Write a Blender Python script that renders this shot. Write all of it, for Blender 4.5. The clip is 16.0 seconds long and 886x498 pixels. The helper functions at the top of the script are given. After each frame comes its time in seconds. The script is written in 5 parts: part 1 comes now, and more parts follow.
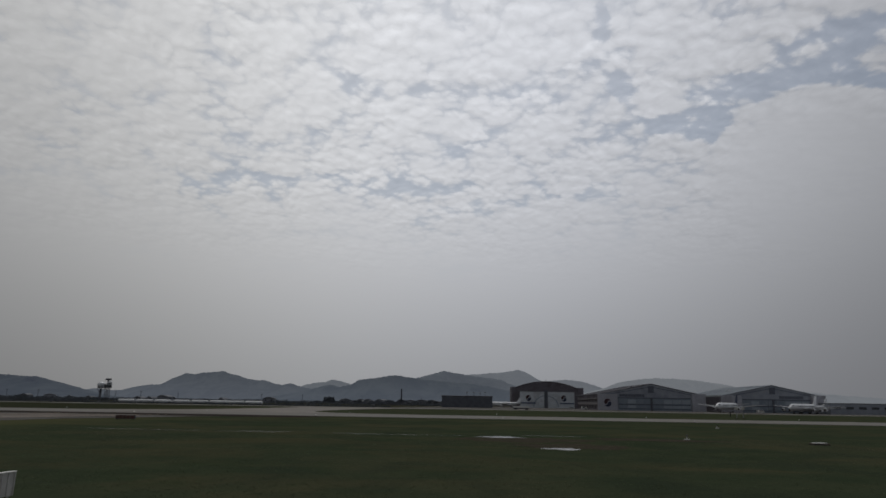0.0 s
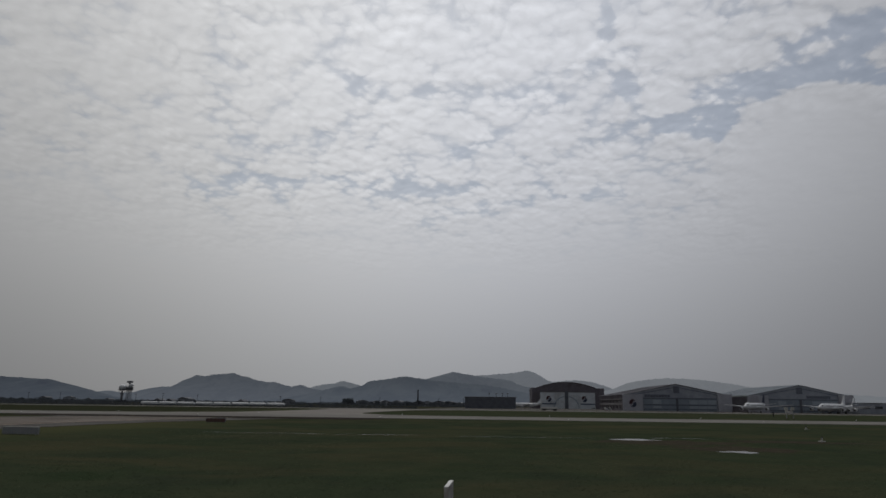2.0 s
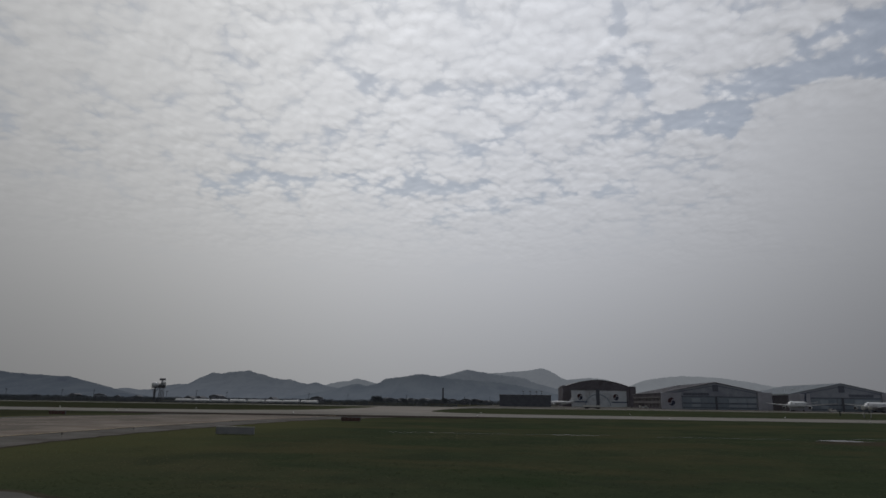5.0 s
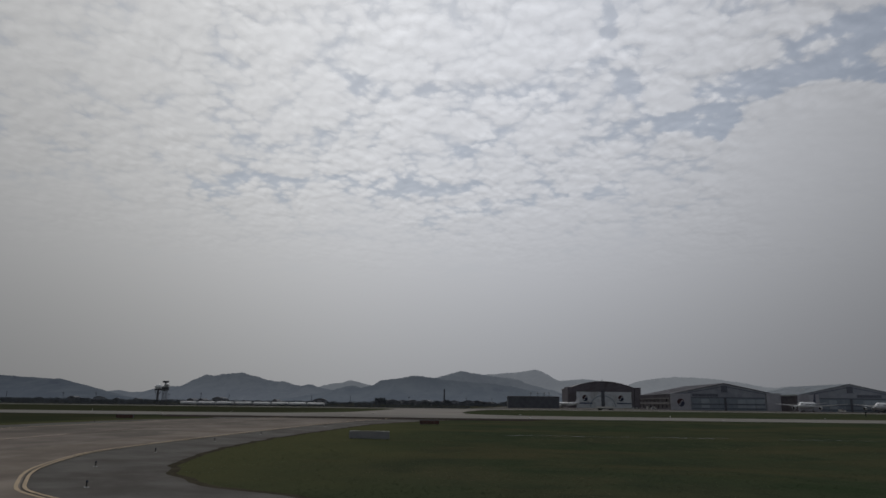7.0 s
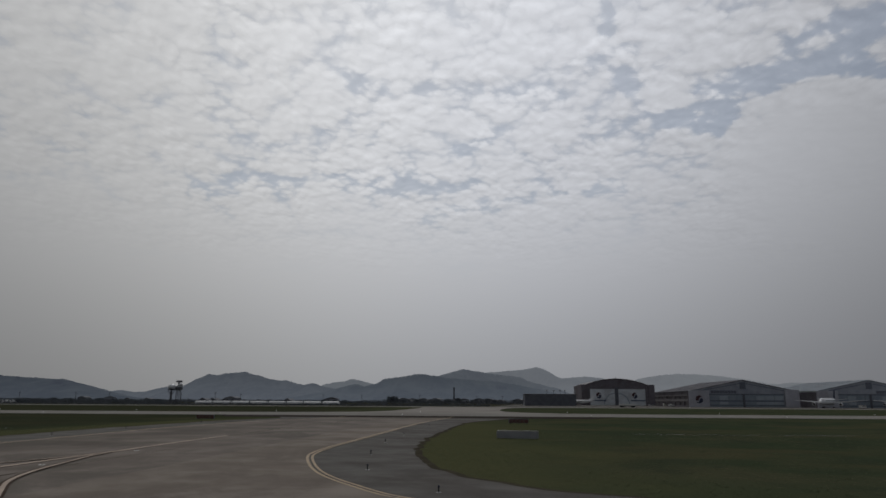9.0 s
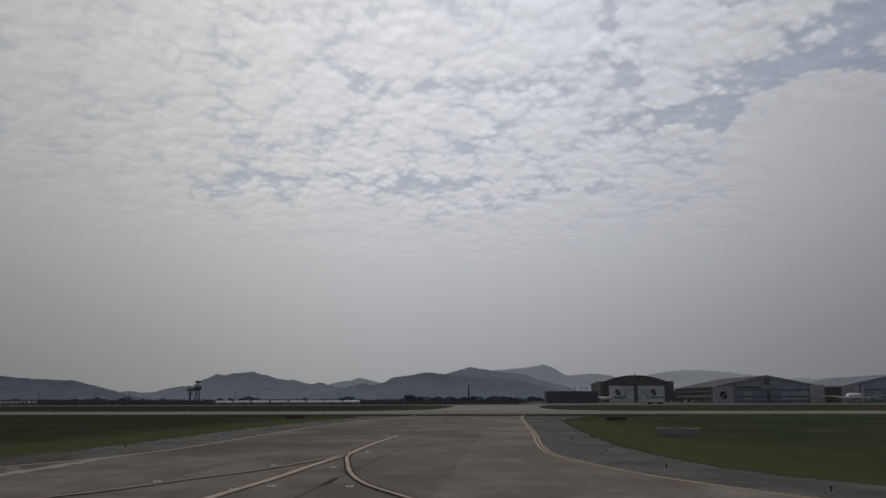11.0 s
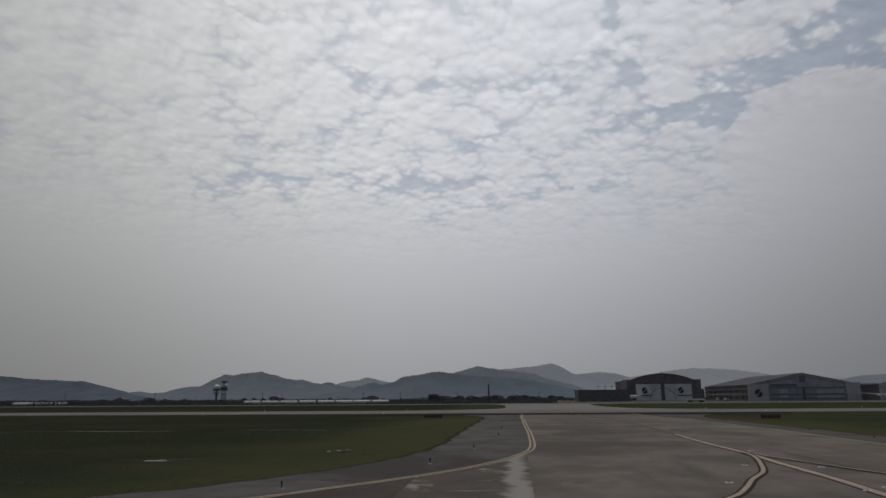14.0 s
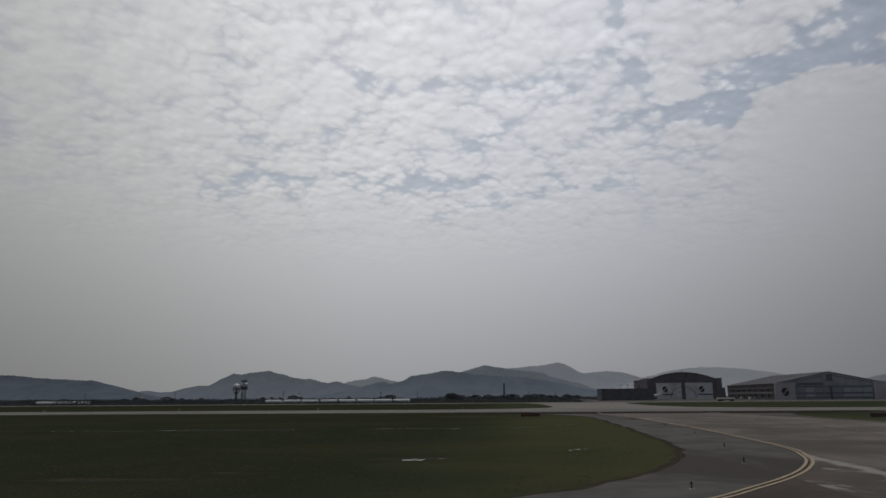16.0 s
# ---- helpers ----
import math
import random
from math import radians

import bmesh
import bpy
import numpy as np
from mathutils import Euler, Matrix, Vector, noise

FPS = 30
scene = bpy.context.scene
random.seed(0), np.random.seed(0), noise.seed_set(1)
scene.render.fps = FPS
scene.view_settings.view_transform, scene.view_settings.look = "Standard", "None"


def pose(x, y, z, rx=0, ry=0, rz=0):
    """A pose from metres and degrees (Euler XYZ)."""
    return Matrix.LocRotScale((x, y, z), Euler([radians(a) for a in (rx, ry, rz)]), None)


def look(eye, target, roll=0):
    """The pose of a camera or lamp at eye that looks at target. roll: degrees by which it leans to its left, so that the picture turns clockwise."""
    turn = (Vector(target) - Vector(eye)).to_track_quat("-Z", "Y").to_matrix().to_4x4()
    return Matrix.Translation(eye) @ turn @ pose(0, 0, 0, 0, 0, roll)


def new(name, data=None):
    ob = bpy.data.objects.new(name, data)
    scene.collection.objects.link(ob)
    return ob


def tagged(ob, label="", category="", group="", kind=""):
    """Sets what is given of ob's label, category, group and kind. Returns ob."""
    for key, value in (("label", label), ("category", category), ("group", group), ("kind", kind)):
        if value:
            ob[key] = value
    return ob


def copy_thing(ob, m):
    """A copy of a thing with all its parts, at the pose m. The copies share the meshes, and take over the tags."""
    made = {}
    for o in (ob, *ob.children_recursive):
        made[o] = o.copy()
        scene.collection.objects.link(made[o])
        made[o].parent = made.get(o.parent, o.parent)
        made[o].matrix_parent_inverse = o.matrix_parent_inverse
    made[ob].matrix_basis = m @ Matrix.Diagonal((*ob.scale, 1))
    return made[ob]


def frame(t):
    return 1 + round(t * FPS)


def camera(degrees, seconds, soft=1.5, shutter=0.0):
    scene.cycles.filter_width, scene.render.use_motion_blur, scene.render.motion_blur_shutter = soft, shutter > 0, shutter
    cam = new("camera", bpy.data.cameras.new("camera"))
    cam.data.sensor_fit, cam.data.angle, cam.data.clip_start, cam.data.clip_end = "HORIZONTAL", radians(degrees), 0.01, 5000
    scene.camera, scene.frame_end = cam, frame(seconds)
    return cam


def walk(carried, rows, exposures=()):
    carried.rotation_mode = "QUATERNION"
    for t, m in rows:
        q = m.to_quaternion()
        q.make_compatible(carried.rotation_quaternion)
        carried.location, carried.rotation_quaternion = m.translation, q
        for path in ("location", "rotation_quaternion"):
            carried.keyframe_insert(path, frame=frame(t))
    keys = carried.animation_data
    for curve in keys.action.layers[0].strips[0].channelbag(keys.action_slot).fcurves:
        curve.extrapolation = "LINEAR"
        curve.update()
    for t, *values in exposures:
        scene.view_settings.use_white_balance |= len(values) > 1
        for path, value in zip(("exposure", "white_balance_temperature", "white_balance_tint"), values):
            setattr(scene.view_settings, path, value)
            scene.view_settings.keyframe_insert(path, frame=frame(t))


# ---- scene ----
cam = camera(67.2, 16.0, soft=1.6)
# seconds, metres along and across the taxiway, pitch, yaw, roll
ROWS = [
    (0, -0.61, 0.33, 13.00, 2.89, 0.94),
    (0.5, -4.08, 0.26, 13.03, 2.99, 0.78),
    (1, -7.56, 0.18, 13.05, 3.16, 0.81),
    (1.5, -11.03, 0.11, 13.06, 3.32, 0.80),
    (2, -14.46, 0.04, 13.07, 3.44, 0.72),
    (2.5, -17.86, -0.02, 13.08, 3.60, 0.69),
    (3, -21.25, -0.06, 13.08, 3.74, 0.69),
    (3.5, -24.68, -0.10, 13.05, 3.90, 0.74),
    (4, -28.18, -0.12, 12.94, 4.05, 0.75),
    (4.5, -31.70, -0.13, 12.91, 4.21, 0.78),
    (5, -35.24, -0.13, 12.86, 4.38, 0.82),
    (7.5, -53.31, -0.08, 13.01, 3.49, 0.57),
    (8, -56.92, -0.07, 12.98, 3.46, 0.50),
    (8.5, -60.53, -0.06, 12.89, 3.46, 0.47),
    (9, -64.15, -0.05, 12.84, 3.56, 0.32),
    (11.5, -82.86, -0.04, 12.66, 3.85, -0.18),
    (12, -86.80, -0.05, 12.64, 3.91, -0.12),
    (12.5, -90.72, -0.05, 12.64, 3.95, -0.17),
    (13, -94.61, -0.05, 12.66, 3.99, -0.25),
    (13.5, -98.48, -0.03, 12.65, 4.05, -0.36),
    (14, -102.33, -0.01, 12.63, 4.13, -0.40),
    (14.5, -106.18, 0.02, 12.59, 4.20, -0.38),
    (15, -110.07, 0.06, 12.55, 4.29, -0.45),
    (15.5, -113.97, 0.11, 12.57, 4.40, -0.48),
    (16, -117.90, 0.16, 12.56, 4.53, -0.43),
]
EYE = 3.6
PATH = [(t, pose(x, y, EYE, 90 + pitch, 0, yaw) @ pose(0, 0, 0, 0, 0, roll)) for t, x, y, pitch, yaw, roll in ROWS]
walk(cam, PATH)

from mathutils.geometry import tessellate_polygon

# ---------------------------------------------------------------- sky, sun
SUN_AZ, SUN_EL = radians(-8), radians(57)          # azimuth from +y towards +x
sun_way = Vector((math.sin(SUN_AZ) * math.cos(SUN_EL), math.cos(SUN_AZ) * math.cos(SUN_EL), math.sin(SUN_EL)))
sun = new("sun", bpy.data.lights.new("sun", "SUN"))
sun.data.energy = 0.7
sun.data.angle = radians(14)
sun.data.color = (1.0, 0.96, 0.9)
sun.matrix_world = look(sun_way * 500, (0, 0, 0))

world = bpy.data.worlds.new("sky")
scene.world = world
world.use_nodes = True


class Graph:
    """Short hand for node trees."""

    def __init__(self, tree):
        self.tree = tree

    def add(self, kind, **values):
        node = self.tree.nodes.new(kind)
        for key, value in values.items():
            setattr(node, key, value)
        return node

    def put(self, socket, value):
        if isinstance(value, bpy.types.NodeSocket):
            self.tree.links.new(value, socket)
        elif isinstance(value, (tuple, list)) and socket.type == "RGBA" and len(value) == 3:
            socket.default_value = (*value, 1)
        else:
            socket.default_value = value

    def math(self, op, a, b=0.0, c=0.0, clamp=False):
        n = self.add("ShaderNodeMath", operation=op, use_clamp=clamp)
        for socket, value in zip(n.inputs, (a, b, c)):
            self.put(socket, value)
        return n.outputs[0]

    def vec(self, op, a, b=(0, 0, 0)):
        n = self.add("ShaderNodeVectorMath", operation=op)
        self.put(n.inputs[0], a)
        self.put(n.inputs[1], b)
        return n.outputs["Value"] if op in ("LENGTH", "DOT_PRODUCT", "DISTANCE") else n.outputs[0]

    def ramp(self, value, lo, hi, a=0.0, b=1.0, smooth=True):
        n = self.add("ShaderNodeMapRange", interpolation_type="SMOOTHSTEP" if smooth else "LINEAR")
        for k, v in zip(range(5), (value, lo, hi, a, b)):
            self.put(n.inputs[k], v)
        return n.outputs[0]

    def mix(self, factor, a, b, blend="MIX"):
        n = self.add("ShaderNodeMix", data_type="RGBA", blend_type=blend)
        self.put(n.inputs[0], factor)
        self.put(n.inputs[6], a)
        self.put(n.inputs[7], b)
        return n.outputs[2]

    def noise(self, at, scale, detail=4.0, rough=0.55, warp=0.0):
        n = self.add("ShaderNodeTexNoise")
        if at is not None:
            self.put(n.inputs["Vector"], at)
        n.inputs["Scale"].default_value = scale
        n.inputs["Detail"].default_value = detail
        n.inputs["Roughness"].default_value = rough
        n.inputs["Distortion"].default_value = warp
        return n.outputs[0]

    def xyz(self, x, y, z):
        n = self.add("ShaderNodeCombineXYZ")
        for k, v in enumerate((x, y, z)):
            self.put(n.inputs[k], v)
        return n.outputs[0]

    def grey(self, v):
        n = self.add("ShaderNodeCombineColor")
        for k in range(3):
            self.put(n.inputs[k], v)
        return n.outputs[0]


def sky_world():
    g = Graph(world.node_tree)
    out = world.node_tree.nodes["Background"]
    way = g.add("ShaderNodeTexCoord").outputs["Generated"]
    parts = g.add("ShaderNodeSeparateXYZ")
    g.put(parts.inputs[0], way)
    east, north, rise_z = parts.outputs[0], parts.outputs[1], parts.outputs[2]
    up = g.math("MAXIMUM", rise_z, 0.01)
    # the cloud sheet, seen from below; its heads stand up from it, so it closes up less than a flat layer
    tall = g.math("ADD", up, 0.20)
    p = g.xyz(g.math("DIVIDE", east, tall), g.math("DIVIDE", north, tall), 0.0)
    # bearing and slope, for the few large gaps that have a place of their own
    ahead = g.math("MAXIMUM", north, 0.02)
    slope = g.xyz(g.math("DIVIDE", east, ahead), g.math("DIVIDE", rise_z, ahead), 0.0)

    def stray(scale, amount):
        n = g.add("ShaderNodeTexNoise")
        g.put(n.inputs["Vector"], p)
        n.inputs["Scale"].default_value = scale
        n.inputs["Detail"].default_value = 5.0
        n.inputs["Roughness"].default_value = 0.6
        return g.vec("MULTIPLY", g.vec("SUBTRACT", n.outputs["Color"], (0.5, 0.5, 0.5)), (amount, amount, 0))

    torn = g.vec("ADD", slope, g.vec("MULTIPLY", stray(9.0, 1.0), (0.11, 0.05, 0)))
    gaps = None
    # bearing, slope, half width, half height, turn and depth of each gap
    for cx, cy, rx, ry, turn, amount in (
        (0.345, 0.426, 0.072, 0.015, 10, 1.0), (0.386, 0.480, 0.044, 0.022, -30, 1.0), (0.448, 0.503, 0.070, 0.015, -27, 0.95), (0.575, 0.575, 0.085, 0.030, -18, 0.88),
        (0.205, 0.600, 0.012, 0.040, 5, 0.55), (0.195, 0.543, 0.050, 0.016, -15, 0.58), (0.243, 0.490, 0.016, 0.032, -30, 0.70), (0.080, 0.475, 0.044, 0.022, 0, 0.46),
        (-0.007, 0.405, 0.044, 0.012, -25, 0.48), (-0.140, 0.338, 0.100, 0.018, 2, 0.50), (-0.040, 0.291, 0.070, 0.012, -10, 0.52), (0.172, 0.323, 0.068, 0.009, 2, 0.42),
        (-0.197, 0.507, 0.050, 0.018, 20, 0.38), (0.532, 0.518, 0.080, 0.020, -12, 0.95), (0.635, 0.513, 0.070, 0.016, 4, 0.68), (-0.390, 0.335, 0.090, 0.018, 0, 0.42),
    ):
        spin = g.add("ShaderNodeVectorRotate", rotation_type="Z_AXIS")
        g.put(spin.inputs["Vector"], g.vec("SUBTRACT", torn, (cx, cy, 0)))
        spin.inputs["Angle"].default_value = radians(turn)
        far = g.vec("LENGTH", g.vec("DIVIDE", spin.outputs[0], (rx, ry, 1)))
        one = g.ramp(far, 0.3, 2.2, amount, 0.0)
        gaps = one if gaps is None else g.math("SMOOTH_MAX", gaps, one, 0.15)
    # a thick smooth bank fills one side and hides what lies behind it
    bank = g.vec("LENGTH", g.vec("DIVIDE", g.vec("SUBTRACT", g.vec("ADD", slope, g.vec("MULTIPLY", stray(14.0, 1.0), (0.03, 0.03, 0))), (0.560, 0.345, 0)), (0.20, 0.153, 1)))
    gaps = g.math("MULTIPLY", gaps, g.ramp(bank, 0.95, 1.06))
    ruffle = stray(7.0, 0.075)
    curl = stray(42.0, 0.016)

    def lumps(at, scale, soft):
        """Rounded heads of cloud: high in the middle of a cell, low along its borders."""
        cells = g.add("ShaderNodeTexVoronoi", feature="SMOOTH_F1", voronoi_dimensions="2D")
        g.put(cells.inputs["Vector"], at)
        cells.inputs["Scale"].default_value = scale
        cells.inputs["Smoothness"].default_value = soft
        return g.ramp(cells.outputs["Distance"], 0.0, 0.72, 1.0, 0.0, False)

    def heap(shift):
        at = g.vec("ADD", g.vec("ADD", g.vec("ADD", p, ruffle), curl), (0.0, shift, 0.0))
        h = g.math("MULTIPLY", lumps(at, 6.4, 0.05), 0.44)
        h = g.math("MULTIPLY_ADD", lumps(at, 15.0, 0.02), 0.44, h)
        h = g.math("MULTIPLY_ADD", lumps(at, 34.0, 0.02), 0.30, h)
        return g.math("MULTIPLY_ADD", g.noise(at, 75.0, 4.0, 0.6), 0.28, h)

    here = heap(0.0)
    above = heap(-0.020)
    uneven = g.math("SUBTRACT", g.noise(p, 3.4, 3.0, 0.55), 0.5)
    # distance haze swallows the sheet towards the skyline
    haze = g.ramp(g.math("MULTIPLY_ADD", uneven, 0.06, rise_z), 0.15, 0.35, 1.0, 0.0)
    # the sheet is smooth and whole in places, broken into cells in others
    lively = g.ramp(g.math("MULTIPLY_ADD", uneven, 1.4, gaps), -0.25, 0.35, 0.45, 1.0)
    lively = g.math("MULTIPLY", lively, g.ramp(bank, 0.6, 1.15, 0.22, 1.0))
    lively = g.math("MULTIPLY", lively, g.ramp(g.math("DIVIDE", east, ahead), -0.62, -0.30, 0.70, 1.0))
    lively = g.math("MULTIPLY", lively, g.math("SUBTRACT", 1.0, haze))
    body = g.math("MULTIPLY_ADD", g.math("SUBTRACT", here, 0.66), g.math("MULTIPLY", lively, 1.62), g.math("MULTIPLY_ADD", uneven, 0.85, 0.84))
    body = g.math("SUBTRACT", body, g.math("MULTIPLY", gaps, 1.0))
    cover = g.math("MAXIMUM", g.ramp(body, 0.02, 0.70), haze)
    # upper sides of the heads catch the light, their undersides lie grey
    side_light = g.math("MULTIPLY", g.math("SUBTRACT", here, above), lively)
    relief = g.math("MULTIPLY_ADD", g.math("SUBTRACT", here, 0.66), g.math("MULTIPLY", lively, 0.15), g.math("MULTIPLY", side_light, 0.28))
    # thin cloud glows round the hidden sun and fades away from it
    glow_way = Vector((math.sin(radians(-10)) * math.cos(radians(42)), math.cos(radians(-10)) * math.cos(radians(42)), math.sin(radians(42))))
    near = g.vec("DOT_PRODUCT", way, tuple(glow_way))
    light = g.math("MULTIPLY_ADD", g.math("POWER", g.ramp(near, 0.55, 0.985, 0.0, 1.0, False), 1.5), 0.49, 0.202)
    light = g.math("MULTIPLY", light, g.ramp(rise_z, -0.02, 0.30, 0.85, 1.0))
    light = g.math("MULTIPLY", light, g.math("ADD", relief, 1.0))
    # the air is thicker and warmer towards one side
    tint = g.mix(g.ramp(east, -0.55, 0.2), (0.994, 1.0, 1.008), (0.974, 1.0, 1.068))
    light = g.math("MULTIPLY", light, g.ramp(east, -0.6, -0.15, 0.885, 1.0))
    cloud = g.mix(1.0, tint, g.grey(light), "MULTIPLY")
    air = g.add("ShaderNodeTexSky", sky_type="NISHITA", sun_disc=False)
    air.sun_elevation, air.sun_rotation = SUN_EL, SUN_AZ
    air.air_density, air.dust_density = 1.0, 3.0
    clear = g.mix(1.0, air.outputs[0], (0.046, 0.0515, 0.0545), "MULTIPLY")
    clear = g.mix(0.48, clear, cloud)
    g.put(out.inputs["Color"], g.mix(cover, clear, cloud))
    out.inputs["Strength"].default_value = 1.0


sky_world()

# ---------------------------------------------------------------- materials
MATS = {}


def surface(name, a, b, scale=1.0, rough=0.8, bump=0.0, bump_scale=20.0, metal=0.0, c=None, c_scale=0.2, c_lo=0.5, c_hi=0.65,
            vary=0.0, stretch=(1, 1, 1), spec=0.3, island=0.0, scuff=None, blot=(0.080, 0.076, 0.068)):
    """Two colours in a noise, an optional third in larger stains, a fine relief, and a tone of its own for each object."""
    if name in MATS:
        return MATS[name]
    m = bpy.data.materials.new(name)
    m.use_nodes = True
    g = Graph(m.node_tree)
    bsdf = m.node_tree.nodes["Principled BSDF"]
    place = g.vec("MULTIPLY", g.add("ShaderNodeNewGeometry").outputs["Position"], stretch)
    colour = g.mix(g.ramp(g.noise(place, scale, 5.0, 0.6), 0.32, 0.68), a, b)
    if c:
        colour = g.mix(g.ramp(g.noise(place, c_scale, 5.0, 0.6, 0.4), c_lo, c_hi), colour, c)
    if scuff:
        worn = g.noise(g.vec("MULTIPLY", place, (1.2, 0.55, 1)), 0.55, 7.0, 0.72, 0.6)
        colour = g.mix(g.ramp(worn, 0.58, 0.80, 0.0, 0.7), colour, scuff)
        patch = g.noise(g.vec("MULTIPLY", place, (0.9, 0.55, 1)), 0.18, 7.0, 0.72, 0.6)
        colour = g.mix(g.ramp(patch, 0.44, 0.64, 0.0, 0.75), colour, blot)
    if vary:
        tone = g.ramp(g.add("ShaderNodeObjectInfo").outputs["Random"], 0, 1, 1 - vary, 1 + vary, False)
        colour = g.mix(1.0, colour, g.grey(tone), "MULTIPLY")
    if island:
        tone = g.ramp(g.add("ShaderNodeNewGeometry").outputs["Random Per Island"], 0, 1, 1 - island, 1 + island, False)
        colour = g.mix(1.0, colour, g.grey(tone), "MULTIPLY")
    g.put(bsdf.inputs["Base Color"], colour)
    bsdf.inputs["Roughness"].default_value = rough
    bsdf.inputs["Metallic"].default_value = metal
    bsdf.inputs["Specular IOR Level"].default_value = spec
    if bump:
        n = g.add("ShaderNodeBump")
        n.inputs["Strength"].default_value = bump
        n.inputs["Distance"].default_value = 0.05
        g.put(n.inputs["Height"], g.noise(place, bump_scale, 4.0, 0.6))
        g.put(bsdf.inputs["Normal"], n.outputs[0])
    MATS[name] = m
    return m


def ridge_stuff(name, haze, crest, foot):
    """Wooded slope; the pale light of kilometres of hazy air is painted on as emission."""
    m = bpy.data.materials.new(name)
    m.use_nodes = True
    g = Graph(m.node_tree)
    bsdf = m.node_tree.nodes["Principled BSDF"]
    place = g.add("ShaderNodeNewGeometry").outputs["Position"]
    woods = g.mix(g.ramp(g.noise(g.vec("MULTIPLY", place, (1.0, 0.4, 1.6)), 0.009, 7.0, 0.7, 0.5), 0.36, 0.64), (0.012, 0.017, 0.015), (0.036, 0.042, 0.038))
    g.put(bsdf.inputs["Base Color"], woods)
    bsdf.inputs["Roughness"].default_value = 1.0
    bsdf.inputs["Specular IOR Level"].default_value = 0.0
    # the painted haze glow is stronger towards the foot of the hills
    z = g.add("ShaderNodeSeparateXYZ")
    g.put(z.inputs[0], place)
    haze_glow = g.ramp(z.outputs[2], 5.0, 120.0, foot, crest, False)
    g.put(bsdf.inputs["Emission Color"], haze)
    g.put(bsdf.inputs["Emission Strength"], haze_glow)
    return m


def lime_streaks(m):
    """Pale lime washed out along one joint of the lane, ragged, with runs across it."""
    g = Graph(m.node_tree)
    bsdf = m.node_tree.nodes["Principled BSDF"]
    was = bsdf.inputs["Base Color"].links[0].from_socket
    place = g.add("ShaderNodeNewGeometry").outputs["Position"]
    xyz = g.add("ShaderNodeSeparateXYZ")
    g.put(xyz.inputs[0], place)
    off = g.math("SUBTRACT", xyz.outputs[0], g.math("MULTIPLY_ADD", xyz.outputs[1], 0.033, -102.35))
    off = g.math("MULTIPLY_ADD", g.math("SUBTRACT", g.noise(place, 0.45, 5.0, 0.65), 0.5), 2.4, off)
    edge = g.ramp(g.math("ABSOLUTE", off), 0.15, 0.75, 0.9, 0.0)
    runs = g.noise(g.vec("MULTIPLY", place, (0.35, 1.1, 1.0)), 0.6, 5.0, 0.65, 0.5)
    amount = g.math("MAXIMUM", edge, g.ramp(runs, 0.62, 0.76, 0.0, 0.65))
    g.put(bsdf.inputs["Base Color"], g.mix(amount, was, (0.30, 0.285, 0.265)))


def airfield_turf(m):
    """Patchy turf: green sward, olive and straw patches, drier along the connecting taxiway, darker on the far meadow.
    """
    g = Graph(m.node_tree)
    bsdf = m.node_tree.nodes["Principled BSDF"]
    was = bsdf.inputs["Base Color"].links[0].from_socket
    place = g.add("ShaderNodeNewGeometry").outputs["Position"]
    xyz = g.add("ShaderNodeSeparateXYZ")
    g.put(xyz.inputs[0], place)
    east, north = xyz.outputs[0], xyz.outputs[1]
    # broad uneven drifts of drier grass, longer along the mowing direction
    drift = g.noise(g.vec("MULTIPLY", place, (0.55, 1.0, 1.0)), 0.065, 6.0, 0.66, 0.5)
    colour = g.mix(g.ramp(drift, 0.46, 0.66, 0.0, 0.8), was, (0.066, 0.062, 0.036))
    straw = g.noise(g.vec("MULTIPLY", place, (0.4, 1.0, 1.0)), 0.42, 5.0, 0.7, 0.4)
    colour = g.mix(g.ramp(straw, 0.62, 0.78, 0.0, 0.55), colour, (0.098, 0.086, 0.052))
    lush = g.noise(g.vec("MULTIPLY", place, (0.5, 1.0, 1.0)), 0.10, 5.0, 0.62, 0.6)
    colour = g.mix(g.ramp(lush, 0.56, 0.72, 0.0, 0.75), colour, (0.029, 0.044, 0.023))
    off = g.math("ABSOLUTE", g.math("ADD", east, 87.5))
    off = g.math("MULTIPLY_ADD", g.noise(place, 0.11, 5.0, 0.62), 26.0, off)
    near = g.math("MULTIPLY", g.ramp(off, 32.0, 52.0, 0.85, 0.0), g.ramp(north, 90.0, 160.0, 1.0, 0.2))
    colour = g.mix(near, colour, (0.074, 0.076, 0.039))
    # darker olive tone on the meadow west of the taxiway
    meadow_dark = g.ramp(g.math("MULTIPLY_ADD", drift, 14.0, east), -124.0, -102.0, 1.0, 0.0)
    colour = g.mix(g.math("MULTIPLY", meadow_dark, 0.58), colour, (0.028, 0.029, 0.019))
    g.put(bsdf.inputs["Base Color"], colour)
    return m


def thin_leaf(m):
    """Thin leaves let light through from behind."""
    g = Graph(m.node_tree)
    bsdf = m.node_tree.nodes["Principled BSDF"]
    thin = g.add("ShaderNodeBsdfTranslucent")
    g.put(thin.inputs["Color"], bsdf.inputs["Base Color"].links[0].from_socket)
    both = g.add("ShaderNodeMixShader")
    both.inputs[0].default_value = 0.5
    g.put(both.inputs[1], bsdf.outputs[0])
    g.put(both.inputs[2], thin.outputs[0])
    g.put(m.node_tree.nodes["Material Output"].inputs["Surface"], both.outputs[0])
    return m


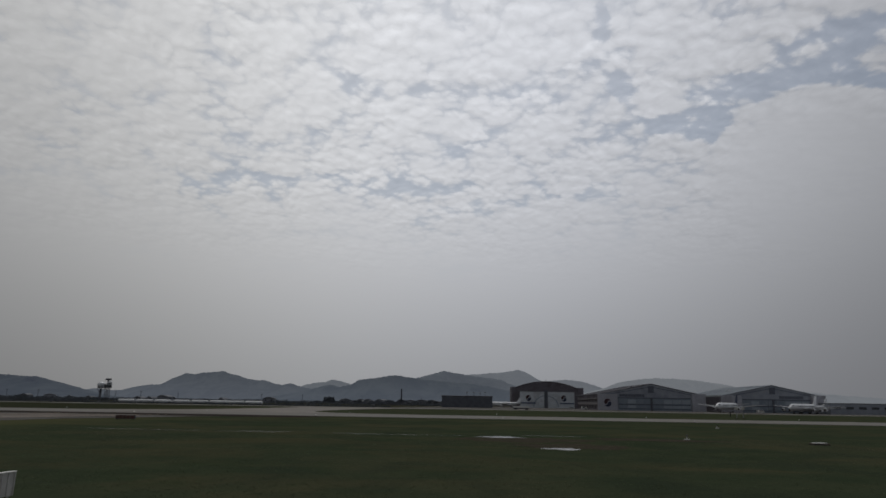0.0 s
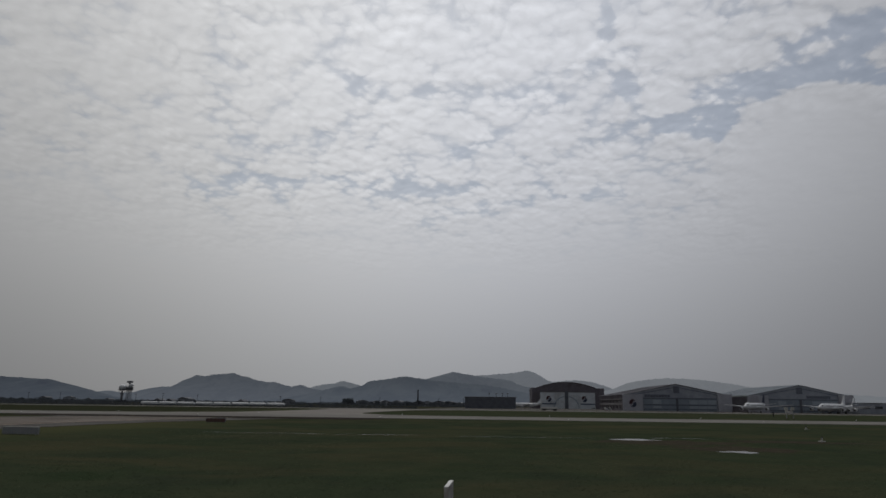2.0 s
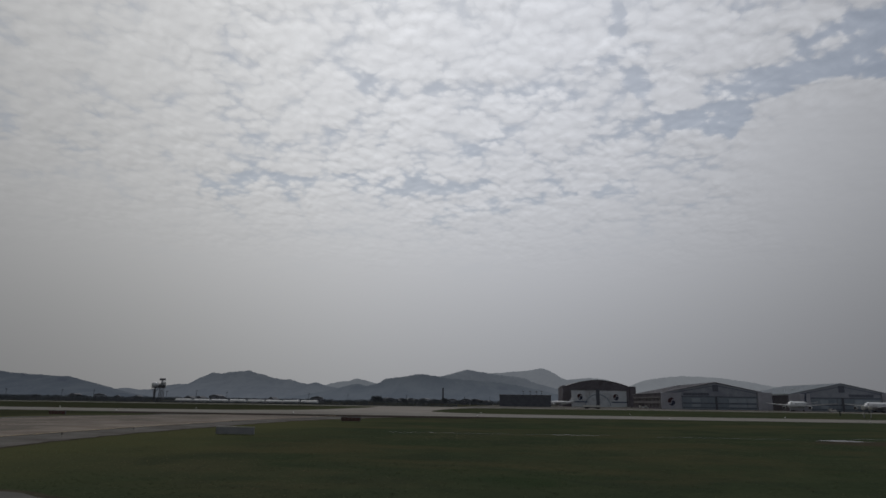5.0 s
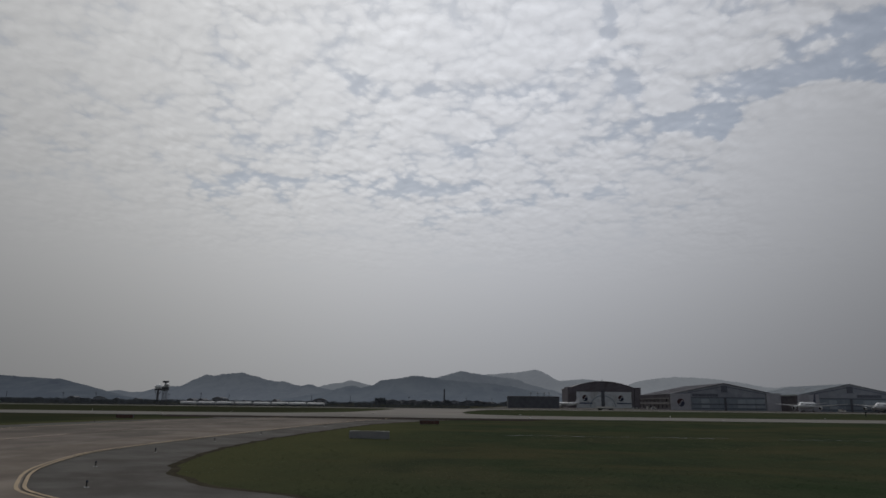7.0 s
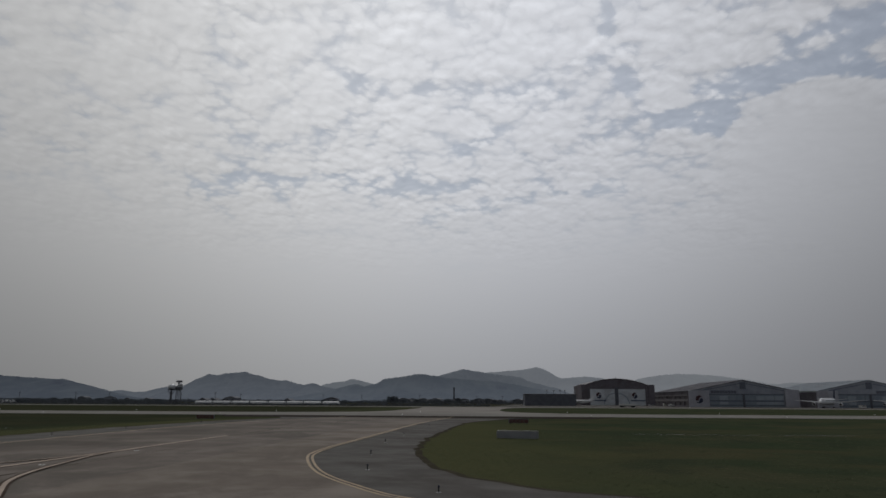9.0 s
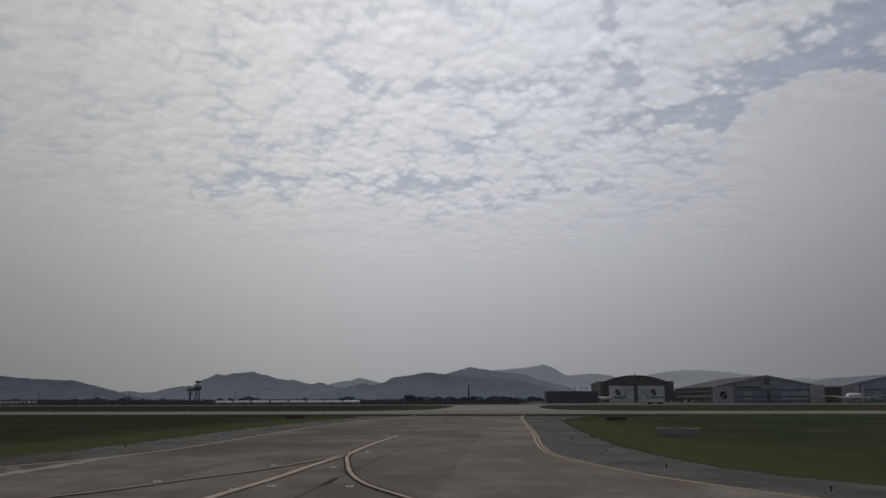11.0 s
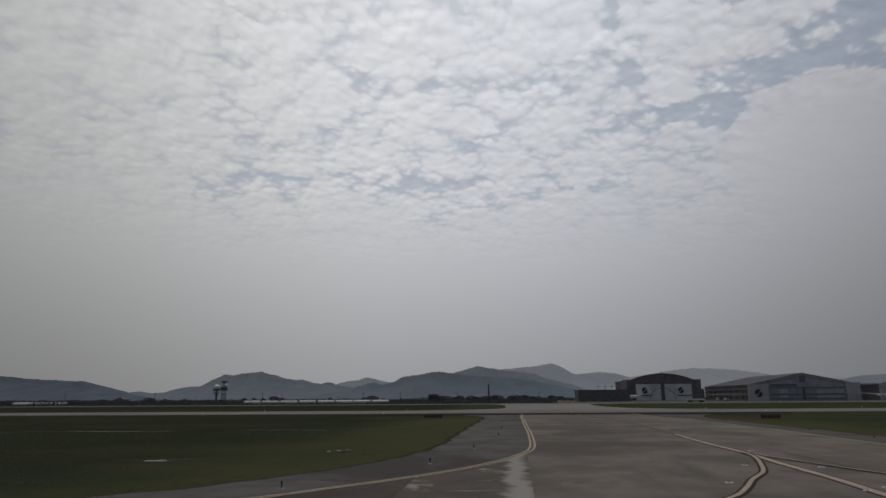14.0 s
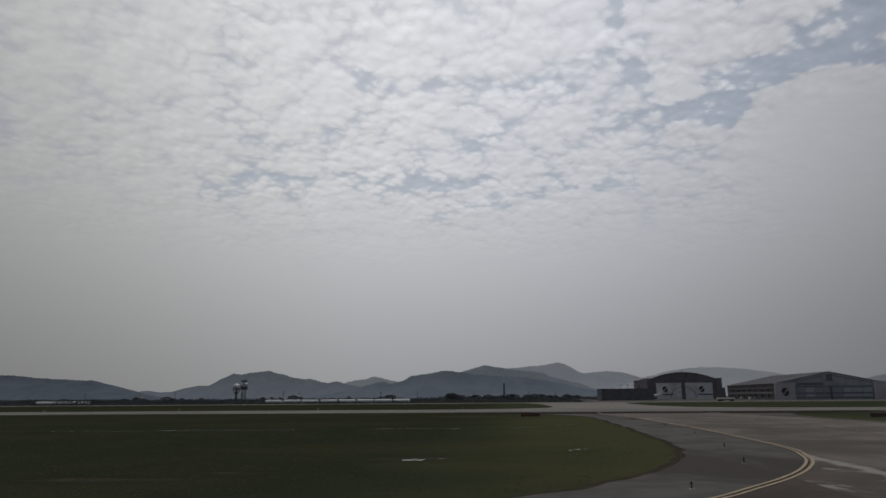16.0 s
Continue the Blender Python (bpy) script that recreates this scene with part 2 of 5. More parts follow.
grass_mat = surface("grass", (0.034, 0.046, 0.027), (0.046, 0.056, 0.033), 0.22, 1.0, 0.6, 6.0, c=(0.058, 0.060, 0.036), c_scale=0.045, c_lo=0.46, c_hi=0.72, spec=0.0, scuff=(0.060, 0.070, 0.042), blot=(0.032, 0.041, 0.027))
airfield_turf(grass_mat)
tuft_mat = thin_leaf(surface("grass_blades", (0.080, 0.105, 0.060), (0.105, 0.118, 0.072), 0.3, 1.0, c=(0.15, 0.14, 0.09), c_scale=0.045, spec=0.0, island=0.2))
field_mat = surface("far_field", (0.030, 0.036, 0.024), (0.055, 0.052, 0.038), 0.02, 1.0, spec=0.0)
slab_mat = surface("concrete_slab", (0.141, 0.121, 0.107), (0.191, 0.167, 0.149), 0.22, 0.9, 0.25, 9.0, c=(0.095, 0.082, 0.070), c_scale=0.09, c_lo=0.44, c_hi=0.72, vary=0.07, spec=0.06, scuff=(0.237, 0.222, 0.203), blot=(0.094, 0.086, 0.075))
pale_slab_mat = surface("pale_concrete", (0.088, 0.072, 0.061), (0.120, 0.100, 0.086), 0.3, 0.9, 0.25, 9.0, c=(0.262, 0.250, 0.233), c_scale=0.26, c_lo=0.58, c_hi=0.66, vary=0.07, spec=0.06, scuff=(0.253, 0.241, 0.224))
warm_slab_mat = surface("warm_concrete", (0.158, 0.137, 0.118), (0.214, 0.189, 0.165), 0.22, 0.9, 0.25, 9.0, c=(0.116, 0.096, 0.081), c_scale=0.09, c_lo=0.42, c_hi=0.68, vary=0.07, spec=0.06, scuff=(0.272, 0.250, 0.226), blot=(0.122, 0.104, 0.089))
dark_slab_mat = surface("dark_concrete", (0.075, 0.061, 0.052), (0.108, 0.088, 0.076), 0.22, 0.9, 0.25, 9.0, c=(0.062, 0.047, 0.041), c_scale=0.09, c_lo=0.42, c_hi=0.70, vary=0.07, spec=0.06, scuff=(0.143, 0.130, 0.116), blot=(0.064, 0.052, 0.045))
lime_streaks(pale_slab_mat)
joint_mat = surface("joint_filler", (0.092, 0.083, 0.074), (0.118, 0.108, 0.097), 2.0, 0.9)
asphalt_mat = surface("asphalt", (0.084, 0.080, 0.075), (0.120, 0.115, 0.109), 0.35, 0.92, 0.3, 12.0, c=(0.064, 0.057, 0.052), c_scale=0.10, c_lo=0.45, c_hi=0.62, spec=0.06)
runway_mat = surface("runway_concrete", (0.155, 0.149, 0.137), (0.190, 0.182, 0.167), 0.05, 0.9, c=(0.138, 0.130, 0.118), c_scale=0.02, spec=0.1)
link_mat = surface("link_concrete", (0.17, 0.155, 0.14), (0.205, 0.19, 0.172), 0.06, 0.9, c=(0.145, 0.13, 0.116), c_scale=0.03, spec=0.2)
yellow_mat = surface("yellow_paint", (0.38, 0.288, 0.18), (0.30, 0.232, 0.15), 1.2, 0.7, c=(0.18, 0.15, 0.11), c_scale=0.9, c_lo=0.58, c_hi=0.72)
ochre_mat = surface("worn_yellow_paint", (0.37, 0.295, 0.238), (0.30, 0.243, 0.196), 0.8, 0.75, c=(0.16, 0.14, 0.115), c_scale=0.5, c_lo=0.55, c_hi=0.75)
faded_mat = surface("faded_yellow_paint", (0.205, 0.178, 0.145), (0.165, 0.147, 0.124), 0.8, 0.8, c=(0.135, 0.122, 0.106), c_scale=0.4, c_lo=0.45, c_hi=0.65)
worn_border_mat = surface("worn_border_paint", (0.104, 0.092, 0.081), (0.130, 0.116, 0.102), 0.8, 1.0, spec=0.0)
black_mat = surface("black_paint", (0.034, 0.030, 0.028), (0.052, 0.046, 0.042), 1.0, 1.0, spec=0.0)
border_mat = surface("border_paint", (0.060, 0.046, 0.040), (0.084, 0.066, 0.057), 1.0, 1.0, spec=0.0)
white_mat = surface("white_paint", (0.62, 0.62, 0.60), (0.72, 0.72, 0.70), 2.0, 0.5)
plane_mat = surface("aircraft_white", (0.60, 0.62, 0.65), (0.69, 0.71, 0.73), 0.3, 0.35, spec=0.5)
plane_grey_mat = surface("aircraft_grey", (0.36, 0.38, 0.41), (0.42, 0.44, 0.46), 0.3, 0.4)
dark_mat = surface("dark_metal", (0.02, 0.02, 0.022), (0.035, 0.035, 0.038), 3.0, 0.6)
# tower steel paled towards blue-grey, distance haze worked into its colour
tower_mat = surface("hazy_steel", (0.115, 0.12, 0.137), (0.15, 0.155, 0.172), 1.0, 0.7)
rubber_mat = surface("rubber", (0.015, 0.015, 0.015), (0.025, 0.025, 0.025), 5.0, 0.9)
glass_mat = surface("dark_glass", (0.03, 0.035, 0.045), (0.045, 0.05, 0.06), 1.0, 0.12, spec=0.6)
steel_mat = surface("galvanised_steel", (0.30, 0.31, 0.32), (0.40, 0.41, 0.42), 3.0, 0.5, metal=0.5)
sign_back_mat = surface("sign_back", (0.46, 0.46, 0.44), (0.56, 0.56, 0.54), 2.5, 0.6, c=(0.36, 0.34, 0.31), c_scale=0.8)
board_mat = surface("pale_board", (0.21, 0.222, 0.240), (0.25, 0.262, 0.280), 0.8, 0.6)
ochre_face_mat = surface("dull_ochre_face", (0.150, 0.112, 0.052), (0.115, 0.088, 0.045), 2.0, 0.7, c=(0.07, 0.058, 0.040), c_scale=1.6, c_lo=0.50, c_hi=0.66)
sign_red_mat = surface("sign_red", (0.105, 0.044, 0.040), (0.078, 0.042, 0.038), 1.5, 0.6)
sign_worn_mat = surface("worn_sign_paint", (0.115, 0.085, 0.075), (0.095, 0.07, 0.062), 1.5, 0.7)
brown_mat = surface("brown_cladding", (0.122, 0.113, 0.132), (0.154, 0.144, 0.164), 0.4, 0.9, c=(0.108, 0.10, 0.11), c_scale=0.08)
roof_mat = surface("brown_roof", (0.098, 0.090, 0.096), (0.126, 0.116, 0.122), 0.3, 0.6)
door_mat = surface("white_cladding", (0.52, 0.56, 0.60), (0.60, 0.64, 0.68), 0.25, 0.6, c=(0.44, 0.46, 0.49), c_scale=0.1)
# hangar cladding is lifted to pale blue-grey, with the haze painted in
grey_wall_mat = surface("grey_cladding", (0.27, 0.295, 0.345), (0.32, 0.345, 0.395), 0.3, 0.8, c=(0.235, 0.255, 0.30), c_scale=0.06, spec=0.1)
grey_roof_mat = surface("grey_roof", (0.150, 0.150, 0.166), (0.182, 0.182, 0.198), 0.3, 1.0, spec=0.0)
pale_roof_mat = surface("pale_roof", (0.22, 0.245, 0.275), (0.26, 0.285, 0.315), 0.3, 1.0, spec=0.0)
pale_fascia_mat = surface("pale_fascia", (0.25, 0.27, 0.285), (0.30, 0.32, 0.335), 0.4, 0.5)
pylon_mat = surface("pale_pylon_cladding", (0.35, 0.36, 0.41), (0.41, 0.42, 0.47), 0.3, 0.8, c=(0.30, 0.30, 0.33), c_scale=0.1, spec=0.1)
panel_mat = surface("pale_door_panel", (0.30, 0.345, 0.395), (0.35, 0.395, 0.445), 0.3, 0.7, spec=0.1)
teal_mat = surface("teal_grey_panel", (0.215, 0.255, 0.30), (0.25, 0.29, 0.335), 0.3, 0.7, spec=0.1)
rail_mat = surface("slate_rail", (0.120, 0.132, 0.165), (0.148, 0.16, 0.195), 0.5, 0.8, spec=0.1)
band_mat = surface("pale_wall_band", (0.21, 0.20, 0.205), (0.25, 0.24, 0.245), 0.4, 0.8, spec=0.1)
blue_line_mat = surface("blue_stripe", (0.06, 0.08, 0.14), (0.08, 0.10, 0.16), 0.6, 0.6)
pale_blue_mat = surface("pale_blue_stripe", (0.25, 0.30, 0.36), (0.28, 0.33, 0.39), 0.6, 0.6)
shed_mat = surface("dark_shed_wall", (0.095, 0.103, 0.125), (0.12, 0.13, 0.152), 0.3, 0.8)
navy_mat = surface("navy_shape", (0.035, 0.042, 0.075), (0.04, 0.05, 0.085), 1.0, 0.6)
red_mat = surface("red_shape", (0.055, 0.026, 0.032), (0.066, 0.03, 0.037), 1.0, 0.6)
vinyl_mat = surface("greenhouse_film", (0.50, 0.52, 0.54), (0.60, 0.62, 0.64), 0.4, 0.5)
# village walls and roofs carry the bluish haze in their base colours
house_mat = surface("house_wall", (0.17, 0.185, 0.215), (0.22, 0.235, 0.265), 0.2, 0.8, vary=0.5)
tile_mat = surface("house_roof", (0.10, 0.107, 0.122), (0.14, 0.147, 0.162), 0.2, 0.9, vary=0.4)
bark_mat = surface("bark", (0.03, 0.025, 0.02), (0.05, 0.042, 0.034), 3.0, 1.0)
# the bluish lift of these leaves is distance haze mixed into the colour
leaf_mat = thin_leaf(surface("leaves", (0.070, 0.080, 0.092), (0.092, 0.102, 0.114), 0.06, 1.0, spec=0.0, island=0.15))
soil_mat = surface("bare_soil", (0.045, 0.041, 0.031), (0.062, 0.055, 0.042), 0.8, 1.0, spec=0.0)
lamp_blue_mat = surface("blue_lens", (0.02, 0.025, 0.05), (0.02, 0.027, 0.06), 3.0, 0.2)


def water_stuff():
    m = bpy.data.materials.new("still_water")
    m.use_nodes = True
    g = Graph(m.node_tree)
    b = m.node_tree.nodes["Principled BSDF"]
    b.inputs["Base Color"].default_value = (0.05, 0.045, 0.035, 1)
    b.inputs["Roughness"].default_value = 0.08
    b.inputs["IOR"].default_value = 1.33
    n = g.add("ShaderNodeBump")
    n.inputs["Strength"].default_value = 0.15
    n.inputs["Distance"].default_value = 0.01
    g.put(n.inputs["Height"], g.noise(g.add("ShaderNodeNewGeometry").outputs["Position"], 2.5, 3.0))
    g.put(b.inputs["Normal"], n.outputs[0])
    return m


water_mat = water_stuff()

# ---------------------------------------------------------------- building helpers


def solid(name, bm, material, parent=None, label="", at=None):
    me = bpy.data.meshes.new(name)
    bm.normal_update()
    bm.to_mesh(me)
    bm.free()
    me.materials.append(material)
    ob = new(name, me)
    if parent is not None:
        ob.parent = parent
    if at is not None:
        ob.matrix_basis = at
    if label:
        tagged(ob, label=label)
    return ob


def part(name, bm, material, parent, label="", at=None):
    return solid(name, bm, material, parent, label, at)


def thing(name, at, label, category, group="", kind=""):
    ob = new(name)
    ob.empty_display_size = 0.3
    ob.matrix_basis = at if isinstance(at, Matrix) else Matrix.Translation(at)
    return tagged(ob, label, category, group, kind)


def box(bm, x0, y0, z0, x1, y1, z1, bevel=0.0):
    got = bmesh.ops.create_cube(bm, size=1, matrix=Matrix.LocRotScale(((x0 + x1) / 2, (y0 + y1) / 2, (z0 + z1) / 2), None, (x1 - x0, y1 - y0, z1 - z0)))
    if bevel:
        edges = list({e for v in got["verts"] for e in v.link_edges})
        bmesh.ops.bevel(bm, geom=edges, offset=bevel, segments=1, affect="EDGES")
    return bm


def boxed(x0, y0, z0, x1, y1, z1, bevel=0.0):
    return box(bmesh.new(), x0, y0, z0, x1, y1, z1, bevel)


def tube(bm, r0, r1, a, b, sides=10):
    a, b = Vector(a), Vector(b)
    turn = (b - a).to_track_quat("Z", "Y").to_matrix().to_4x4()
    bmesh.ops.create_cone(bm, cap_ends=True, segments=sides, radius1=r0, radius2=r1, depth=(b - a).length, matrix=Matrix.Translation((a + b) / 2) @ turn)
    return bm


def prism(bm, outline, y0, y1):
    """An outline in x and z, drawn out along y."""
    front = [bm.verts.new((x, y0, z)) for x, z in outline]
    back = [bm.verts.new((x, y1, z)) for x, z in outline]
    bm.faces.new(front)
    bm.faces.new(back[::-1])
    n = len(outline)
    for k in range(n):
        bm.faces.new((front[k], back[k], back[(k + 1) % n], front[(k + 1) % n]))
    bmesh.ops.recalc_face_normals(bm, faces=bm.faces)
    return bm


def lathe(bm, rings, sides=16):
    """Rings of (place along x, centre height, half width, half height)."""
    loops = []
    for x, zc, ry, rz in rings:
        loops.append([bm.verts.new((x, ry * math.sin(a), zc + rz * math.cos(a))) for a in (2 * math.pi * k / sides for k in range(sides))])
    for one, two in zip(loops, loops[1:]):
        for k in range(sides):
            bm.faces.new((one[k], one[(k + 1) % sides], two[(k + 1) % sides], two[k]))
    bm.faces.new(loops[0][::-1])
    bm.faces.new(loops[-1])
    bmesh.ops.recalc_face_normals(bm, faces=bm.faces)
    return bm


def smooth(points, steps=8):
    """A smooth line through points in the plan."""
    pts = [Vector(p) for p in points]
    out = []
    for k in range(len(pts) - 1):
        p0, p1, p2, p3 = pts[max(k - 1, 0)], pts[k], pts[k + 1], pts[min(k + 2, len(pts) - 1)]
        m1 = (p2 - p0) / max((p2 - p0).length, 1e-6) * (p2 - p1).length
        m2 = (p3 - p1) / max((p3 - p1).length, 1e-6) * (p2 - p1).length
        for s in range(steps):
            t = s / steps
            h = (2 * t**3 - 3 * t**2 + 1, t**3 - 2 * t**2 + t, -2 * t**3 + 3 * t**2, t**3 - t**2)
            out.append(p1 * h[0] + m1 * h[1] + p2 * h[2] + m2 * h[3])
    return out + [pts[-1]]


def sheet(outline, z, bm=None):
    """A flat face of any outline."""
    bm = bm or bmesh.new()
    pts = [(float(x), float(y)) for x, y in outline]
    if sum(p[0] * q[1] - q[0] * p[1] for p, q in zip(pts, pts[1:] + pts[:1])) < 0:
        pts.reverse()
    verts = [bm.verts.new((x, y, z)) for x, y in pts]
    for tri in tessellate_polygon([[Vector((x, y, 0)) for x, y in pts]]):
        p, q, r = (verts[k] for k in tri)
        if (q.co - p.co).cross(r.co - p.co).z < 0:
            q, r = r, q
        bm.faces.new((p, q, r))
    return bm


def ribbon(line, width, z, offset=0.0, bm=None):
    """A painted stripe along a line in the plan."""
    bm = bm or bmesh.new()
    line = [Vector(p) for p in line]
    rows = []
    for k, p in enumerate(line):
        way = (line[min(k + 1, len(line) - 1)] - line[max(k - 1, 0)]).normalized()
        side = Vector((-way.y, way.x))
        rows.append([bm.verts.new((*(p + side * (offset + s * width / 2)), z)) for s in (-1, 1)])
    for a, b in zip(rows, rows[1:]):
        f = bm.faces.new((a[0], b[0], b[1], a[1]))
        f.normal_update()
        if f.normal.z < 0:
            f.normal_flip()
    return bm


def clipped(outline, cell):
    """The part of an outline that lies in a convex cell (counter-clockwise)."""
    out = [tuple(p) for p in outline]
    for (ax, ay), (bx, by) in zip(cell, cell[1:] + cell[:1]):
        def depth(p):
            return (bx - ax) * (p[1] - ay) - (by - ay) * (p[0] - ax)
        got = []
        for p, q in zip(out, out[1:] + out[:1]):
            dp, dq = depth(p), depth(q)
            if dp >= 0:
                got.append(p)
            if (dp >= 0) != (dq >= 0):
                t = dp / (dp - dq)
                got.append((p[0] + (q[0] - p[0]) * t, p[1] + (q[1] - p[1]) * t))
        out = got
        if not out:
            return []
    tidy = []
    for p in out:
        if not tidy or math.dist(p, tidy[-1]) > 0.02:
            tidy.append(p)
    if len(tidy) > 1 and math.dist(tidy[0], tidy[-1]) < 0.02:
        tidy.pop()
    return tidy


def area(poly):
    return abs(sum(a[0] * b[1] - b[0] * a[1] for a, b in zip(poly, poly[1:] + poly[:1]))) / 2


# ---------------------------------------------------------------- ground
GRASS_R = smooth([(-50, 159), (-60, 141), (-66.42, 118), (-68.12, 100), (-69.02, 80), (-69.62, 60), (-69.02, 48), (-66.72, 37), (-63.82, 31.5), (-58.42, 27.2), (-50.42, 24), (-38.42, 21), (-20.42, 18.5), (-0.42, 18), (59.58, 18)], 40)
LINE_R = smooth([(-71.4, 157), (-73.02, 128), (-74.22, 90), (-74.72, 67), (-75.22, 55), (-75.37, 49), (-75.12, 43.5), (-73.92, 38.6), (-72.07, 33.4), (-69.72, 29.2), (-67.02, 25.7), (-58.42, 20.5), (-46.42, 16), (-28.42, 13.4), (-0.42, 13), (59.58, 13)])
LINE_L = smooth([(-95.8, 157), (-97.4, 125), (-98.4, 92), (-98.9, 74), (-99.15, 63), (-99.45, 54), (-99.75, 47.5), (-100.15, 43.8), (-101.0, 40.5), (-102.1, 37.2), (-104.1, 33.2), (-106.2, 30), (-108.2, 27.5), (-111, 24.4), (-119, 18.8), (-130, 15), (-148, 13.2), (-170, 13), (-220, 13)])
GRASS_L = smooth([(-114, 159), (-106, 139), (-103.8, 115), (-104.2, 92), (-104.9, 74), (-105.6, 57), (-106.3, 46), (-108.2, 38.2), (-112, 31), (-115.3, 27.4), (-119, 25), (-128, 21.5), (-142, 19), (-165, 18), (-220, 18)], 40)


def ragged(line):
    return [p + Vector((noise.noise((p.x * 0.35, p.y * 0.35, 1)) * 0.45 + noise.noise((p.x * 0.9, p.y * 0.9, 4)) * 0.16, noise.noise((p.x * 0.35, p.y * 0.35, 7)) * 0.45)) for p in line]


GRASS_R, GRASS_L = ragged(GRASS_R), ragged(GRASS_L)
SHOULDER = [tuple(p) for p in GRASS_L] + [(-500, 18), (-500, -20), (400, -20), (400, 18)] + [tuple(p) for p in GRASS_R[::-1]]
PAVED = [tuple(p) for p in LINE_L] + [(-500, 13), (-500, -14), (400, -14), (400, 13)] + [tuple(p) for p in LINE_R[::-1]]


def rise(x, y):
    """The connecting taxiway climbs gently away from the parallel one and drops again before the runway."""
    def ease(a, b, v):
        t = min(max((v - a) / (b - a), 0), 1)
        return t * t * (3 - 2 * t)
    return 0.54 * min(max((y - 4) / 66, 0), 1) * (1 - ease(95, 150, y)) * ease(-55, -90, x) * ease(-121, -107, x)


GRID_X = list(range(-138, -48, 4))
GRID_Y = list(range(0, 156, 4)) + [160]


def tiled(outline, z):
    """A sheet cut into squares, so that it can follow the ground."""
    bm = bmesh.new()
    x0, x1 = GRID_X[0], GRID_X[-1]
    cells = [(-3000, x0, -100, 170), (x1, 3000, -100, 170), (x0, x1, -100, 0)]
    cells += [(a, b, c, d) for a, b in zip(GRID_X, GRID_X[1:]) for c, d in zip(GRID_Y, GRID_Y[1:])]
    for a, b, c, d in cells:
        poly = clipped(outline, [(a, c), (b, c), (b, d), (a, d)])
        if len(poly) > 2 and area(poly) > 1e-4:
            vs = [bm.verts.new((p[0], p[1], z)) for p in poly]
            for tri in tessellate_polygon([[Vector((p[0], p[1], 0)) for p in poly]]):
                if len(set(tri)) == 3:
                    f = bm.faces.new([vs[k] for k in tri])
                    f.normal_update()
                    if f.normal.z < 0:
                        f.normal_flip()
    bmesh.ops.remove_doubles(bm, verts=bm.verts, dist=0.002)
    return bm


def make_ground():
    bm = bmesh.new()
    xs = [-4950, -2500, -1000, -500] + GRID_X + [0, 200, 1000, 2500, 4950]
    ys = [-4950, -2000, -500, -60] + GRID_Y + [400, 1500, 3000, 4950]
    grid = [[bm.verts.new((x, y, 0)) for x in xs] for y in ys]
    for low, high in zip(grid, grid[1:]):
        for k in range(len(xs) - 1):
            bm.faces.new((low[k], low[k + 1], high[k + 1], high[k]))
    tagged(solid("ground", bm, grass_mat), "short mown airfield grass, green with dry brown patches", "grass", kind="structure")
    field = sheet([(-3000, 452), (3000, 452), (3000, 3200), (-3000, 3200)], 0.03)
    tagged(solid("field", field, field_mat), "dull dark farmland beyond the airfield", "field", kind="structure")
    apron = sheet([(-60, 452), (700, 452), (700, 900), (-20, 900)], 0.06)
    tagged(solid("apron", apron, asphalt_mat), "grey concrete apron in front of the hangars", "apron", kind="structure")


def make_paving():
    tagged(solid("shoulder", tiled(SHOULDER, 0.02), asphalt_mat), "dark grey asphalt shoulder beside the taxiway", "shoulder", kind="structure")
    tagged(solid("runway", boxed(-3000, 166, -0.3, 3000, 205.5, 0.05), runway_mat), "long pale grey concrete runway across the airfield", "runway", kind="structure")
    edge = sheet([(-121, 147.5), (-41, 147.5), (-33, 165.9), (-129, 165.9)], 0.054)
    tagged(solid("runway_shoulder", edge, black_mat), "dark asphalt band along the runway edge", "shoulder", kind="structure")
    far = boxed(-3000, 408, -0.3, 3000, 446, 0.06)
    tagged(solid("far_taxiway", far, runway_mat), "pale concrete taxiway in the distance", "taxiway", kind="structure")
    left = smooth([(-150, 205.6), (-122, 210), (-106, 223), (-99.5, 240), (-97.5, 277), (-97, 340), (-99, 375), (-106, 396), (-130, 407.8)])
    right = smooth([(-10, 205.6), (-38, 211), (-52, 225), (-57, 243), (-58, 277), (-55, 330), (-50, 372), (-40, 396), (-12, 407.8)])
    link = sheet([tuple(p) for p in left] + [tuple(p) for p in right[::-1]], 0.04)
    tagged(solid("link_taxiway", link, link_mat), "pale brownish concrete link between runway and taxiway", "taxiway", kind="structure")


make_ground()
make_paving()
for line in (GRASS_R, GRASS_L):
    tagged(solid("soil_fringe", ribbon(line, 1.0, 0.012, 0.0), soil_mat), "thin brown soil edge between grass and asphalt", "soil", kind="structure")


